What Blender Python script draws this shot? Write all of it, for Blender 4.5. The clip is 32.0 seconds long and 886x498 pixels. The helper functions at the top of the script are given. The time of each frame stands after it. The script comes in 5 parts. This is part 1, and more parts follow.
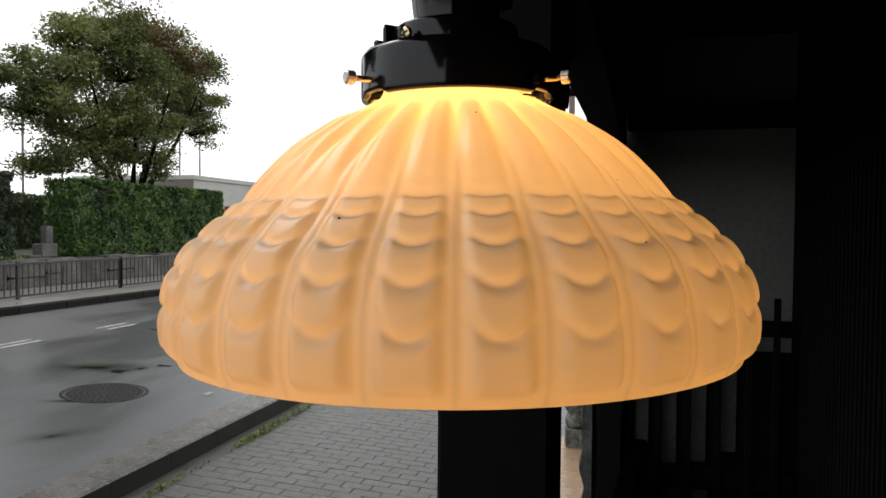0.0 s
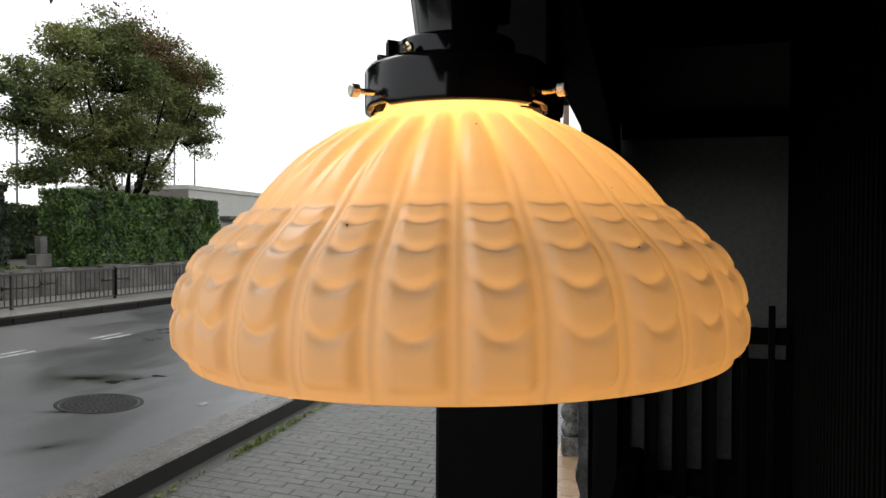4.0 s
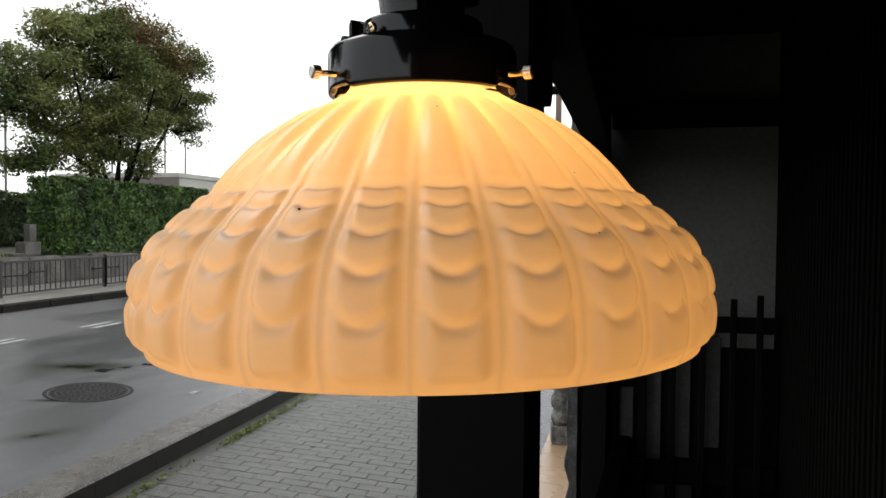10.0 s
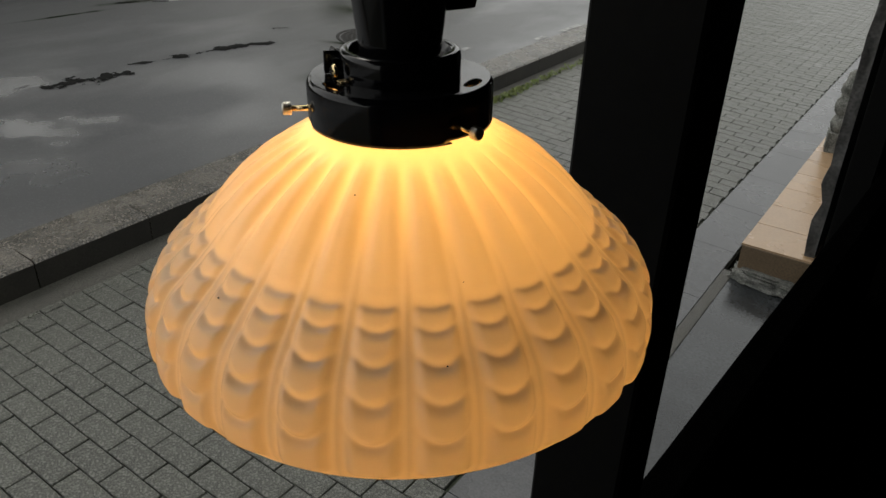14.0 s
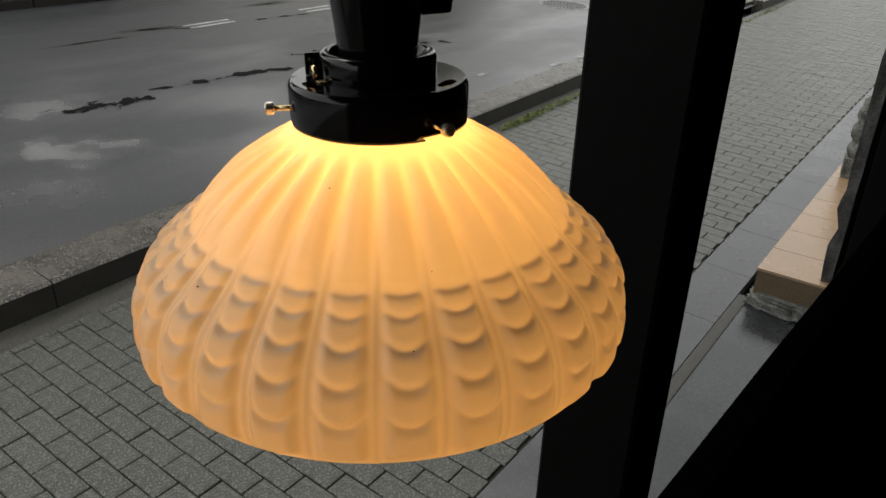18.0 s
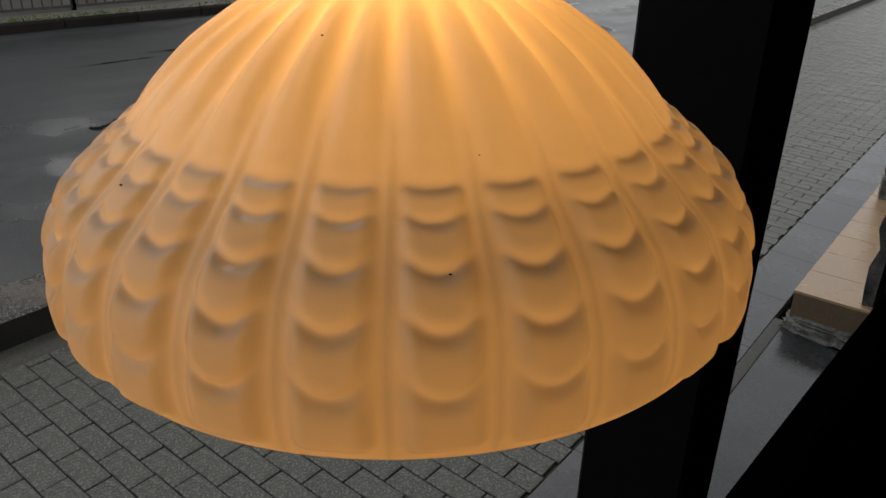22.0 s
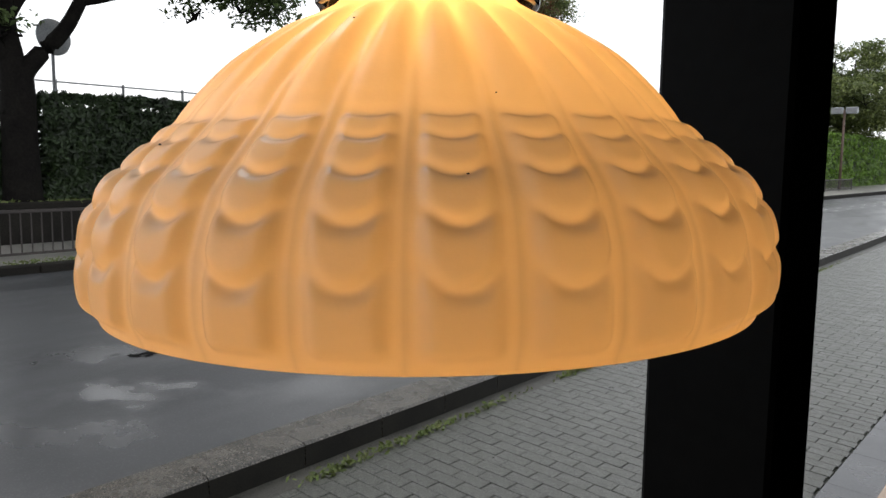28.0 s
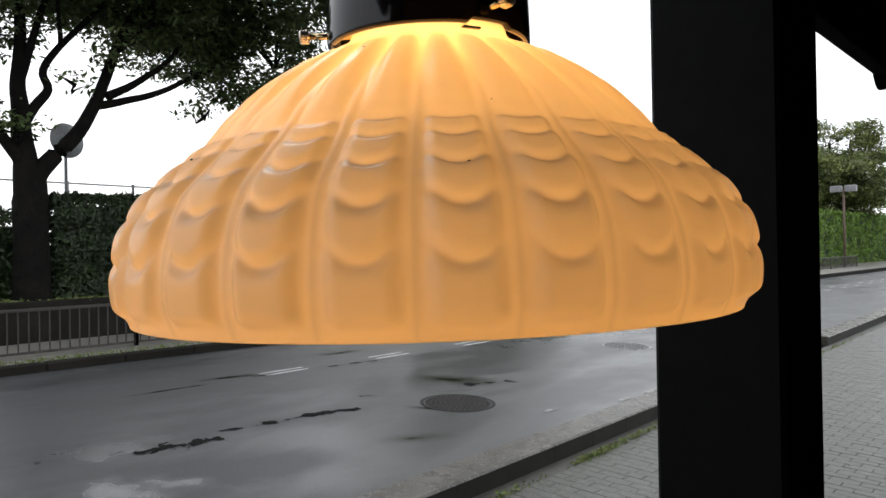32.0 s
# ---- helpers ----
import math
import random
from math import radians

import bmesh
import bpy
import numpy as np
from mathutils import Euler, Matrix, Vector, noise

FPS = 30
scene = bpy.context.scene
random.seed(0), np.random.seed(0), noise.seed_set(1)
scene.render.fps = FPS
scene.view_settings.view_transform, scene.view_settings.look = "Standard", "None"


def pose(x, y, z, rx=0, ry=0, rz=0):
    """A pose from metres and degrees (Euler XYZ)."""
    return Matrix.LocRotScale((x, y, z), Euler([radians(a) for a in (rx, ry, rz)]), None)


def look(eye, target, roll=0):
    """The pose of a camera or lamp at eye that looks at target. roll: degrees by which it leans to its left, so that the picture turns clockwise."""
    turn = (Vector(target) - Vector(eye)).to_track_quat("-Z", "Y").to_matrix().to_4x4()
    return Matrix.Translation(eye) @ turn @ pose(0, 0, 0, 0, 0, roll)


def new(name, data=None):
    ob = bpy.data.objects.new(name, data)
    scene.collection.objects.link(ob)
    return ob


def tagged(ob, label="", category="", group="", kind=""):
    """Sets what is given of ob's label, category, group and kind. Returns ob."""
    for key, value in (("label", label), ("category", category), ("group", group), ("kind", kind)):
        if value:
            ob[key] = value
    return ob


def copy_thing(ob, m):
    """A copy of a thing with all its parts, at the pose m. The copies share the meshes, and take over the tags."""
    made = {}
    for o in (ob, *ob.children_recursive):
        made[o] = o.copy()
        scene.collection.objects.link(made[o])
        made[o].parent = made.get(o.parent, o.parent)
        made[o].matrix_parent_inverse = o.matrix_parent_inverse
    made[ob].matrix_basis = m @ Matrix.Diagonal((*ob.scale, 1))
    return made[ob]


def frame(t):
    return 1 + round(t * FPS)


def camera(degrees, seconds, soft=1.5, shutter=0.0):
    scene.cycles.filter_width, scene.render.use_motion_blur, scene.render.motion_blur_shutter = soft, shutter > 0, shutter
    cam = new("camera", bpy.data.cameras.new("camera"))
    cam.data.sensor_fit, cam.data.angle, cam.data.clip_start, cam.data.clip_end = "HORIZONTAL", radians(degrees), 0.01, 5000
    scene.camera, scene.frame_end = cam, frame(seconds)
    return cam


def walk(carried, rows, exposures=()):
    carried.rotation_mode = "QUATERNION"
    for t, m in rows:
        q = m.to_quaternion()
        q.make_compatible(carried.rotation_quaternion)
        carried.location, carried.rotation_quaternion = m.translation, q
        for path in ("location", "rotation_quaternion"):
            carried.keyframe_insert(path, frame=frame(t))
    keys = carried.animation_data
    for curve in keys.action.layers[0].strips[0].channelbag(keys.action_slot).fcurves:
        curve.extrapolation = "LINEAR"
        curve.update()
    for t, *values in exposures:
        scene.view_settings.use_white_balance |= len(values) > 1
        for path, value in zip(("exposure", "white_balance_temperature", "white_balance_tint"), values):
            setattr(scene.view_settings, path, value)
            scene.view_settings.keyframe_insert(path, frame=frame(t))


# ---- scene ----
cam = camera(61.1, 32.0)
METRES, EYE, TURN = 0.643, (2.214, -0.806, 1.712), 14.87
ROWS = [
    (0.0, 0.0, 0.0, 0.0, 0.01, -1.67, -0.51),
    (0.5, -0.0024, -0.0021, 0.0002, -0.08, -2.11, -0.59),
    (1.0, -0.0055, -0.0068, 0.0018, -0.13, -1.69, -0.69),
    (1.5, -0.0045, -0.0149, 0.004, -0.18, -1.2, -0.54),
    (2.0, -0.0029, -0.0155, 0.004, -0.21, -1.03, -0.38),
    (2.5, -0.0032, -0.0148, 0.0027, -0.22, -0.9, -0.32),
    (3.0, -0.0036, -0.0143, 0.0018, -0.25, -0.9, -0.37),
    (3.5, -0.0036, -0.0155, 0.0, -0.29, -0.97, -0.33),
    (5.5, -0.0033, -0.017, -0.0021, -0.61, -1.02, -0.37),
    (6.0, 0.0022, -0.0152, -0.0009, -0.66, -1.18, -0.39),
    (6.5, 0.0094, -0.0098, -0.0022, -0.71, -1.24, -0.41),
    (7.0, 0.0174, -0.0056, -0.0034, -0.71, -1.38, -0.18),
    (7.5, 0.0179, -0.0039, -0.0036, -0.78, -1.55, -0.34),
    (8.0, 0.0159, -0.0048, -0.0038, -0.84, -1.65, -0.4),
    (8.5, 0.0172, -0.0063, -0.0043, -0.9, -1.7, -0.41),
    (9.0, 0.0153, -0.0047, -0.0044, -0.92, -1.75, -0.32),
    (9.5, 0.0121, -0.0042, -0.0036, -0.93, -1.78, -0.37),
    (10.0, 0.0128, -0.0074, -0.0031, -0.96, -1.8, -0.5),
    (10.5, 0.0083, -0.0089, 0.0171, -0.99, -2.19, -0.63),
    (11.0, 0.0055, 0.0047, 0.0806, -1.19, -5.81, -1.38),
    (11.5, 0.0109, 0.0435, 0.132, -1.6, -12.9, -2.29),
    (12.0, 0.009, 0.0681, 0.1681, -2.09, -17.96, -2.52),
    (12.5, 0.0381, 0.0648, 0.1877, -1.86, -21.21, -2.45),
    (13.0, 0.0952, 0.0479, 0.212, 6.51, -23.91, -1.53),
    (13.5, 0.1526, 0.0328, 0.2222, 14.3, -26.38, -1.96),
    (14.0, 0.1854, 0.0362, 0.2244, 20.45, -28.23, -1.78),
    (14.5, 0.2005, 0.0223, 0.2238, 24.36, -28.44, -1.46),
    (15.0, 0.2143, 0.0099, 0.2221, 24.21, -26.64, -2.01),
    (15.5, 0.2171, 0.0117, 0.2229, 23.15, -26.45, -2.26),
    (17.5, 0.2183, 0.0241, 0.2155, 21.97, -26.33, -1.7),
    (18.0, 0.217, 0.0261, 0.2149, 21.73, -26.34, -1.51),
    (18.5, 0.1816, 0.085, 0.2098, 20.89, -25.88, -1.71),
    (19.0, 0.1491, 0.1341, 0.1996, 20.39, -25.98, -1.83),
    (19.5, 0.1327, 0.1643, 0.1905, 19.63, -26.16, -1.69),
    (20.0, 0.1298, 0.1543, 0.1756, 19.3, -26.2, -1.83),
    (20.5, 0.1312, 0.1491, 0.1519, 19.54, -26.18, -2.05),
    (21.0, 0.1422, 0.1464, 0.1283, 21.28, -25.54, -2.03),
    (21.5, 0.1559, 0.1374, 0.1096, 22.59, -25.03, -1.9),
    (22.0, 0.1689, 0.1269, 0.1003, 23.55, -24.48, -1.32),
    (22.5, 0.1747, 0.1176, 0.0984, 24.16, -24.13, -0.78),
    (23.0, 0.1751, 0.1156, 0.0963, 24.58, -23.78, -0.48),
    (23.5, 0.1728, 0.1103, 0.0974, 24.6, -23.52, -0.52),
    (24.0, 0.1726, 0.1101, 0.0962, 24.63, -23.38, -0.6),
    (24.5, 0.1742, 0.1134, 0.0947, 24.6, -23.33, -0.75),
    (26.5, 0.182, 0.107, 0.0944, 24.46, -23.3, -0.65),
    (27.0, 0.1806, 0.1108, 0.0795, 24.28, -22.83, -0.63),
    (27.5, 0.1764, 0.1108, 0.0336, 23.52, -15.01, -1.09),
    (28.0, 0.1874, 0.101, -0.0021, 25.9, -6.61, -0.68),
    (28.5, 0.1934, 0.0852, -0.0143, 27.17, -0.71, -0.51),
    (29.0, 0.1941, 0.0763, -0.0191, 27.07, 1.95, 0.25),
    (29.5, 0.1976, 0.0783, -0.021, 26.86, 2.03, 0.78),
    (30.0, 0.2003, 0.0845, -0.0207, 26.92, 0.17, 0.95),
    (30.5, 0.2031, 0.086, -0.0212, 27.0, -0.85, 1.03),
    (31.0, 0.2035, 0.0825, -0.0198, 26.86, -1.1, 0.99),
    (31.5, 0.204, 0.0777, -0.0192, 26.8, -0.97, 1.09),
    (32.0, 0.2002, 0.0746, -0.0387, 26.28, 0.17, 0.98),
]
EXPOSURES = [(0.0, 0.1, 6500, 10), (5.0, 0.14, 6500, 10), (10.0, 0.25, 6500, 10), (11.0, 0.24, 6500, 10), (12.0, -0.05, 6450, 9), (13.0, -0.08, 6600, 8), (14.0, -0.14, 6800, 7), (15.0, -0.2, 6850, 7), (18.0, 0.0, 6750, 8), (19.0, -0.02, 6700, 9), (20.0, -0.38, 6700, 10),
             (21.0, -0.42, 6650, 10), (22.0, -0.5, 6600, 10), (22.4, -0.35, 6500, 10), (23.0, 0.08, 6350, 10), (26.0, 0.08, 6350, 10), (28.0, 0.08, 6400, 10), (29.0, 0.16, 6400, 10), (32.0, 0.18, 6400, 10)]
walk(cam, [(t, pose(*EYE, 0, 0, TURN) @ pose(METRES * x, METRES * y, METRES * z, 90 + pitch, roll, yaw)) for t, x, y, z, yaw, pitch, roll in ROWS], EXPOSURES)

# ---- world, sun, exposure ----
world = bpy.data.worlds.new("overcast_sky")
world.use_nodes = True
scene.world = world
wt = world.node_tree
wt.nodes.clear()
sky = wt.nodes.new("ShaderNodeTexSky")
sky.sky_type, sky.sun_disc = "NISHITA", False
sky.sun_elevation, sky.sun_rotation = radians(48), radians(300)
sky.air_density, sky.dust_density = 1.0, 4.0
cloud = wt.nodes.new("ShaderNodeMix")
cloud.data_type = "RGBA"
cloud.inputs["Factor"].default_value = 0.86
cloud.inputs["B"].default_value = (10.0, 10.2, 10.4, 1)
wt.links.new(sky.outputs[0], cloud.inputs["A"])
bg = wt.nodes.new("ShaderNodeBackground")
bg.inputs["Strength"].default_value = 0.135
wt.links.new(cloud.outputs["Result"], bg.inputs["Color"])
wout = wt.nodes.new("ShaderNodeOutputWorld")
wt.links.new(bg.outputs[0], wout.inputs[0])
sun = new("sun", bpy.data.lights.new("sun", "SUN"))
sun.data.energy, sun.data.angle, sun.data.color = 0.7, radians(25), (1.0, 0.97, 0.92)
sun.matrix_world = look((0, 0, 0), (6, -4, -9))


BULB_COLOUR, BULB_STRENGTH = (1.0, 0.562, 0.196, 1), 25.3


# ---- materials ----
def material(name, colour, second=None, rough=0.6, rough2=None, metal=0.0, scale=8.0, fine=90.0, mix=0.5, bump=0.2, bump_fine=0.15, random_tint=0.0,
             coat=0.0, depth=0.004, specular=0.5, translucent=0.0, contrast=0.25, island=0.0, grit=0.2):
    """Two scales of noise in colour, gloss and relief."""
    m = bpy.data.materials.new(name)
    m.use_nodes = True
    nt = m.node_tree
    b = nt.nodes["Principled BSDF"]
    n = nt.nodes.new
    link = nt.links.new
    coord = n("ShaderNodeTexCoord")
    big, small = n("ShaderNodeTexNoise"), n("ShaderNodeTexNoise")
    big.inputs["Scale"].default_value, big.inputs["Detail"].default_value = scale, 5.0
    small.inputs["Scale"].default_value, small.inputs["Detail"].default_value = fine, 4.0
    for t in (big, small):
        link(coord.outputs["Object"], t.inputs["Vector"])
    ramp = n("ShaderNodeMapRange")
    ramp.inputs[1].default_value, ramp.inputs[2].default_value = 0.5 - contrast, 0.5 + contrast
    link(big.outputs["Fac"], ramp.inputs[0])
    c1 = n("ShaderNodeMix")
    c1.data_type = "RGBA"
    second = second or tuple(0.6 * c for c in colour)
    c1.inputs["A"].default_value, c1.inputs["B"].default_value = (*colour, 1), (*second, 1)
    link(ramp.outputs[0], c1.inputs["Factor"])
    hsv = n("ShaderNodeHueSaturation")
    vary = n("ShaderNodeMapRange")
    vary.inputs[1].default_value, vary.inputs[2].default_value = 0.5 - grit, 0.5 + grit
    vary.inputs[3].default_value, vary.inputs[4].default_value = 1 - mix * 0.5, 1 + mix * 0.5
    link(small.outputs["Fac"], vary.inputs[0])
    value = vary.outputs[0]
    if random_tint or island:
        info = n("ShaderNodeObjectInfo") if random_tint else n("ShaderNodeNewGeometry")
        rnd = n("ShaderNodeMapRange")
        amount = random_tint or island
        rnd.inputs[3].default_value, rnd.inputs[4].default_value = 1 - amount, 1 + amount
        link(info.outputs["Random" if random_tint else "Random Per Island"], rnd.inputs[0])
        times = n("ShaderNodeMath")
        times.operation = "MULTIPLY"
        link(value, times.inputs[0])
        link(rnd.outputs[0], times.inputs[1])
        value = times.outputs[0]
    link(value, hsv.inputs["Value"])
    link(c1.outputs["Result"], hsv.inputs["Color"])
    link(hsv.outputs[0], b.inputs["Base Color"])
    rr = n("ShaderNodeMapRange")
    rr.inputs[1].default_value, rr.inputs[2].default_value = 0.5 - contrast, 0.5 + contrast
    rr.inputs[3].default_value, rr.inputs[4].default_value = rough, rough if rough2 is None else rough2
    link(big.outputs["Fac"], rr.inputs[0])
    link(rr.outputs[0], b.inputs["Roughness"])
    b.inputs["Metallic"].default_value = metal
    b.inputs["Coat Weight"].default_value = coat
    b.inputs["Specular IOR Level"].default_value = specular
    if bump or bump_fine:
        add = n("ShaderNodeMath")
        add.operation = "MULTIPLY_ADD"
        link(small.outputs["Fac"], add.inputs[0])
        add.inputs[1].default_value = bump_fine
        scaled = n("ShaderNodeMath")
        scaled.operation = "MULTIPLY"
        scaled.inputs[1].default_value = bump
        link(big.outputs["Fac"], scaled.inputs[0])
        link(scaled.outputs[0], add.inputs[2])
        bn = n("ShaderNodeBump")
        bn.inputs["Distance"].default_value = depth
        link(add.outputs[0], bn.inputs["Height"])
        link(bn.outputs[0], b.inputs["Normal"])
    if translucent:
        tr = n("ShaderNodeBsdfTranslucent")
        link(hsv.outputs[0], tr.inputs["Color"])
        mx = n("ShaderNodeMixShader")
        mx.inputs[0].default_value = translucent
        link(b.outputs[0], mx.inputs[1])
        link(tr.outputs[0], mx.inputs[2])
        link(mx.outputs[0], nt.nodes["Material Output"].inputs["Surface"])
    return m


M_PAVER = material("grey_concrete_paver", (0.046, 0.048, 0.037), (0.026, 0.028, 0.020), 0.44, 0.26, specular=0.65, scale=7, fine=230, mix=1.7, grit=0.07, bump=0.3, bump_fine=0.9, random_tint=0.16, depth=0.004)
M_PAVER_FAR = material("grey_concrete_paver_far", (0.046, 0.048, 0.037), (0.026, 0.028, 0.020), 0.44, 0.26, specular=0.65, scale=7, fine=230, mix=1.7, grit=0.07, bump=0.3, bump_fine=0.9, island=0.16, depth=0.004)
M_JOINT = material("dark_joint_sand", (0.018, 0.018, 0.015), (0.028, 0.036, 0.018), 0.9, scale=6, fine=300)
M_KERB = material("weathered_kerb_concrete", (0.080, 0.071, 0.058), (0.030, 0.027, 0.021), 0.34, 0.2, scale=5.0, fine=130, mix=1.3, grit=0.1, bump=0.5, bump_fine=0.9, random_tint=0.12, contrast=0.16)
M_KERB_FACE = material("dark_kerb_face", (0.011, 0.010, 0.008), (0.024, 0.022, 0.016), 0.85, scale=5, fine=120, mix=0.7)
M_GUTTER = material("stained_gutter_concrete", (0.066, 0.062, 0.052), (0.034, 0.033, 0.027), 0.6, 0.4, scale=6, fine=170, mix=1.2, grit=0.1, bump_fine=0.8)
M_CONCRETE = material("smooth_grey_concrete", (0.25, 0.24, 0.215), (0.18, 0.172, 0.155), 0.5, 0.3, scale=2.2, fine=90, mix=0.3, bump_fine=0.2)
M_STRIP = material("damp_grey_concrete_edging", (0.068, 0.069, 0.074), (0.038, 0.039, 0.042), 0.36, 0.2, scale=3.5, fine=120, mix=0.6, contrast=0.17, bump_fine=0.2, random_tint=0.1)
M_WETSLAB = material("damp_dark_concrete", (0.040, 0.044, 0.047), (0.020, 0.022, 0.024), 0.24, 0.1, scale=4.0, fine=80, mix=0.6, contrast=0.15, bump=0.15, bump_fine=0.1)
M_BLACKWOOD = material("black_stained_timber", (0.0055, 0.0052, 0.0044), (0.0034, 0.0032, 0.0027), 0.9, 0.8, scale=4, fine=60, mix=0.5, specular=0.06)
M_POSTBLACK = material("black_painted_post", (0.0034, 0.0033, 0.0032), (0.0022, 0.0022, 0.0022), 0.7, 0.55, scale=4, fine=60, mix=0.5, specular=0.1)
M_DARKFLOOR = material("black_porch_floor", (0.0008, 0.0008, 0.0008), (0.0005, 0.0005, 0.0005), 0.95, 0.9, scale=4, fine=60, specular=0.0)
M_PLASTIC = material("glossy_black_bakelite", (0.006, 0.006, 0.007), (0.004, 0.004, 0.005), 0.09, 0.13, scale=20, fine=500, bump=0.02, bump_fine=0.02, depth=0.0003, specular=0.32)
M_BRASS = material("polished_brass", (0.80, 0.62, 0.34), (0.62, 0.46, 0.24), 0.2, 0.32, metal=1.0, scale=150, fine=900, bump=0.05, bump_fine=0.05, depth=0.0002)
M_STEEL = material("nickel_plated_steel", (0.65, 0.62, 0.56), (0.5, 0.47, 0.42), 0.22, 0.35, metal=1.0, scale=200, fine=900, bump=0.05, bump_fine=0.05, depth=0.0002)
M_PAINTLINE = material("worn_white_road_paint", (0.72, 0.72, 0.70), (0.35, 0.35, 0.34), 0.5, 0.7, scale=9, fine=60, mix=0.5, contrast=0.2)
M_IRON = material("rusty_cast_iron", (0.040, 0.038, 0.036), (0.020, 0.019, 0.018), 0.85, 0.65, metal=0.0, scale=12, fine=120, mix=0.6, bump=0.5, specular=0.2)
M_FENCE = material("dark_brown_fence_paint", (0.035, 0.03, 0.028), (0.05, 0.04, 0.035), 0.5, scale=6, fine=80)
M_STONE = material("grey_field_stone", (0.15, 0.14, 0.125), (0.055, 0.052, 0.046), 0.85, scale=2.5, fine=40, mix=0.7, bump=0.8, bump_fine=0.4, random_tint=0.25, depth=0.02)
M_CARVED = material("pale_carved_granite", (0.25, 0.25, 0.23), (0.075, 0.078, 0.068), 0.8, scale=22, fine=190, mix=1.0, grit=0.12, contrast=0.16, bump=0.7, bump_fine=0.6, depth=0.008)
M_TILE = material("beige_ceramic_tile", (0.43, 0.29, 0.175), (0.35, 0.235, 0.14), 0.32, 0.22, scale=3, fine=70, mix=0.15, bump=0.1, bump_fine=0.05, random_tint=0.06, depth=0.001)
M_BROWNTILE = material("brown_riser_tile", (0.15, 0.105, 0.062), (0.11, 0.076, 0.046), 0.45, scale=5, fine=90)
M_FARWALL = material("pale_grey_rendered_wall", (0.56, 0.545, 0.50), (0.47, 0.46, 0.42), 0.85, scale=0.6, fine=12, mix=0.2)
M_TAUPE = material("grey_brown_render", (0.24, 0.215, 0.185), (0.18, 0.16, 0.14), 0.85, scale=0.8, fine=14, mix=0.2)
M_ROOFDARK = material("dark_parapet", (0.10, 0.11, 0.10), (0.07, 0.08, 0.07), 0.8, scale=1, fine=14)
M_GLASSFAR = material("dim_window_glass", (0.20, 0.20, 0.19), (0.13, 0.13, 0.125), 0.12, scale=1.0, fine=9, mix=0.2, bump=0, bump_fine=0)
M_BARK = material("dark_grey_bark", (0.012, 0.011, 0.009), (0.006, 0.005, 0.005), 0.9, scale=5, fine=30, mix=0.7, bump=1.0, depth=0.03, specular=0.1)
M_LEAF_HEDGE = material("glossy_hedge_leaf", (0.095, 0.17, 0.03), (0.026, 0.058, 0.012), 0.36, scale=1.2, fine=9, mix=0.7, island=0.8, bump=0, bump_fine=0, translucent=0.25, contrast=0.2)
M_LEAF_BRIGHT = material("bright_shrub_leaf", (0.19, 0.31, 0.045), (0.09, 0.17, 0.025), 0.5, scale=1.2, fine=9, mix=0.6, island=0.4, bump=0, bump_fine=0, translucent=0.25)
M_LEAF_OLIVE = material("olive_autumn_leaf", (0.23, 0.235, 0.075), (0.075, 0.115, 0.035), 0.55, scale=0.45, fine=3, mix=0.7, island=0.5, bump=0, bump_fine=0, translucent=0.4, contrast=0.2)
M_LEAF_TREE = material("green_street_tree_leaf", (0.105, 0.15, 0.048), (0.05, 0.075, 0.024), 0.5, scale=0.5, fine=3, mix=0.7, island=0.5, bump=0, bump_fine=0, translucent=0.3, contrast=0.2)
M_LEAF_RED = material("reddening_leaf", (0.16, 0.06, 0.03), (0.09, 0.055, 0.02), 0.55, scale=0.8, fine=4, mix=0.6, island=0.4, bump=0, bump_fine=0, translucent=0.3)
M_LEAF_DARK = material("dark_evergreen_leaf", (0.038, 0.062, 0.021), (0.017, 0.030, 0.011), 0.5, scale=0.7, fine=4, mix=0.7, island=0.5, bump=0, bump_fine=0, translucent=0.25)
M_LEAF_FAR = material("distant_leaf", (0.17, 0.20, 0.055), (0.07, 0.10, 0.03), 0.55, scale=0.4, fine=2, mix=0.7, island=0.5, bump=0, bump_fine=0, translucent=0.3, contrast=0.2)
M_SOIL = material("shaded_soil", (0.045, 0.04, 0.03), (0.03, 0.035, 0.02), 0.95, scale=2, fine=20, mix=0.6, bump=0.8, depth=0.02)
M_GRASS = material("kerbside_weed", (0.11, 0.175, 0.033), (0.14, 0.145, 0.05), 0.6, scale=20, fine=90, island=0.4, bump=0, bump_fine=0, translucent=0.2)
M_GALV = material("galvanised_steel", (0.30, 0.31, 0.32), (0.2, 0.2, 0.21), 0.5, metal=0.6, scale=4, fine=40)
M_POLE = material("brown_painted_pole", (0.14, 0.09, 0.065), (0.10, 0.065, 0.05), 0.6, scale=2, fine=30)
M_DARKWALL = material("black_stained_concrete", (0.019, 0.017, 0.014), (0.010, 0.009, 0.008), 0.85, scale=3, fine=60, mix=0.7, random_tint=0.15, specular=0.15)
M_FADED = material("faded_road_paint", (0.34, 0.34, 0.33), (0.13, 0.13, 0.13), 0.5, 0.6, scale=14, fine=60, mix=0.7, contrast=0.12)
M_PLASTER = material("grey_plaster_panel", (0.19, 0.19, 0.175), (0.13, 0.13, 0.118), 0.8, scale=1.5, fine=40, mix=0.3)
M_ROUGHROCK = material("rough_dark_rock", (0.10, 0.095, 0.09), (0.04, 0.04, 0.04), 0.7, scale=14, fine=70, mix=0.8, bump=0.8, depth=0.008)
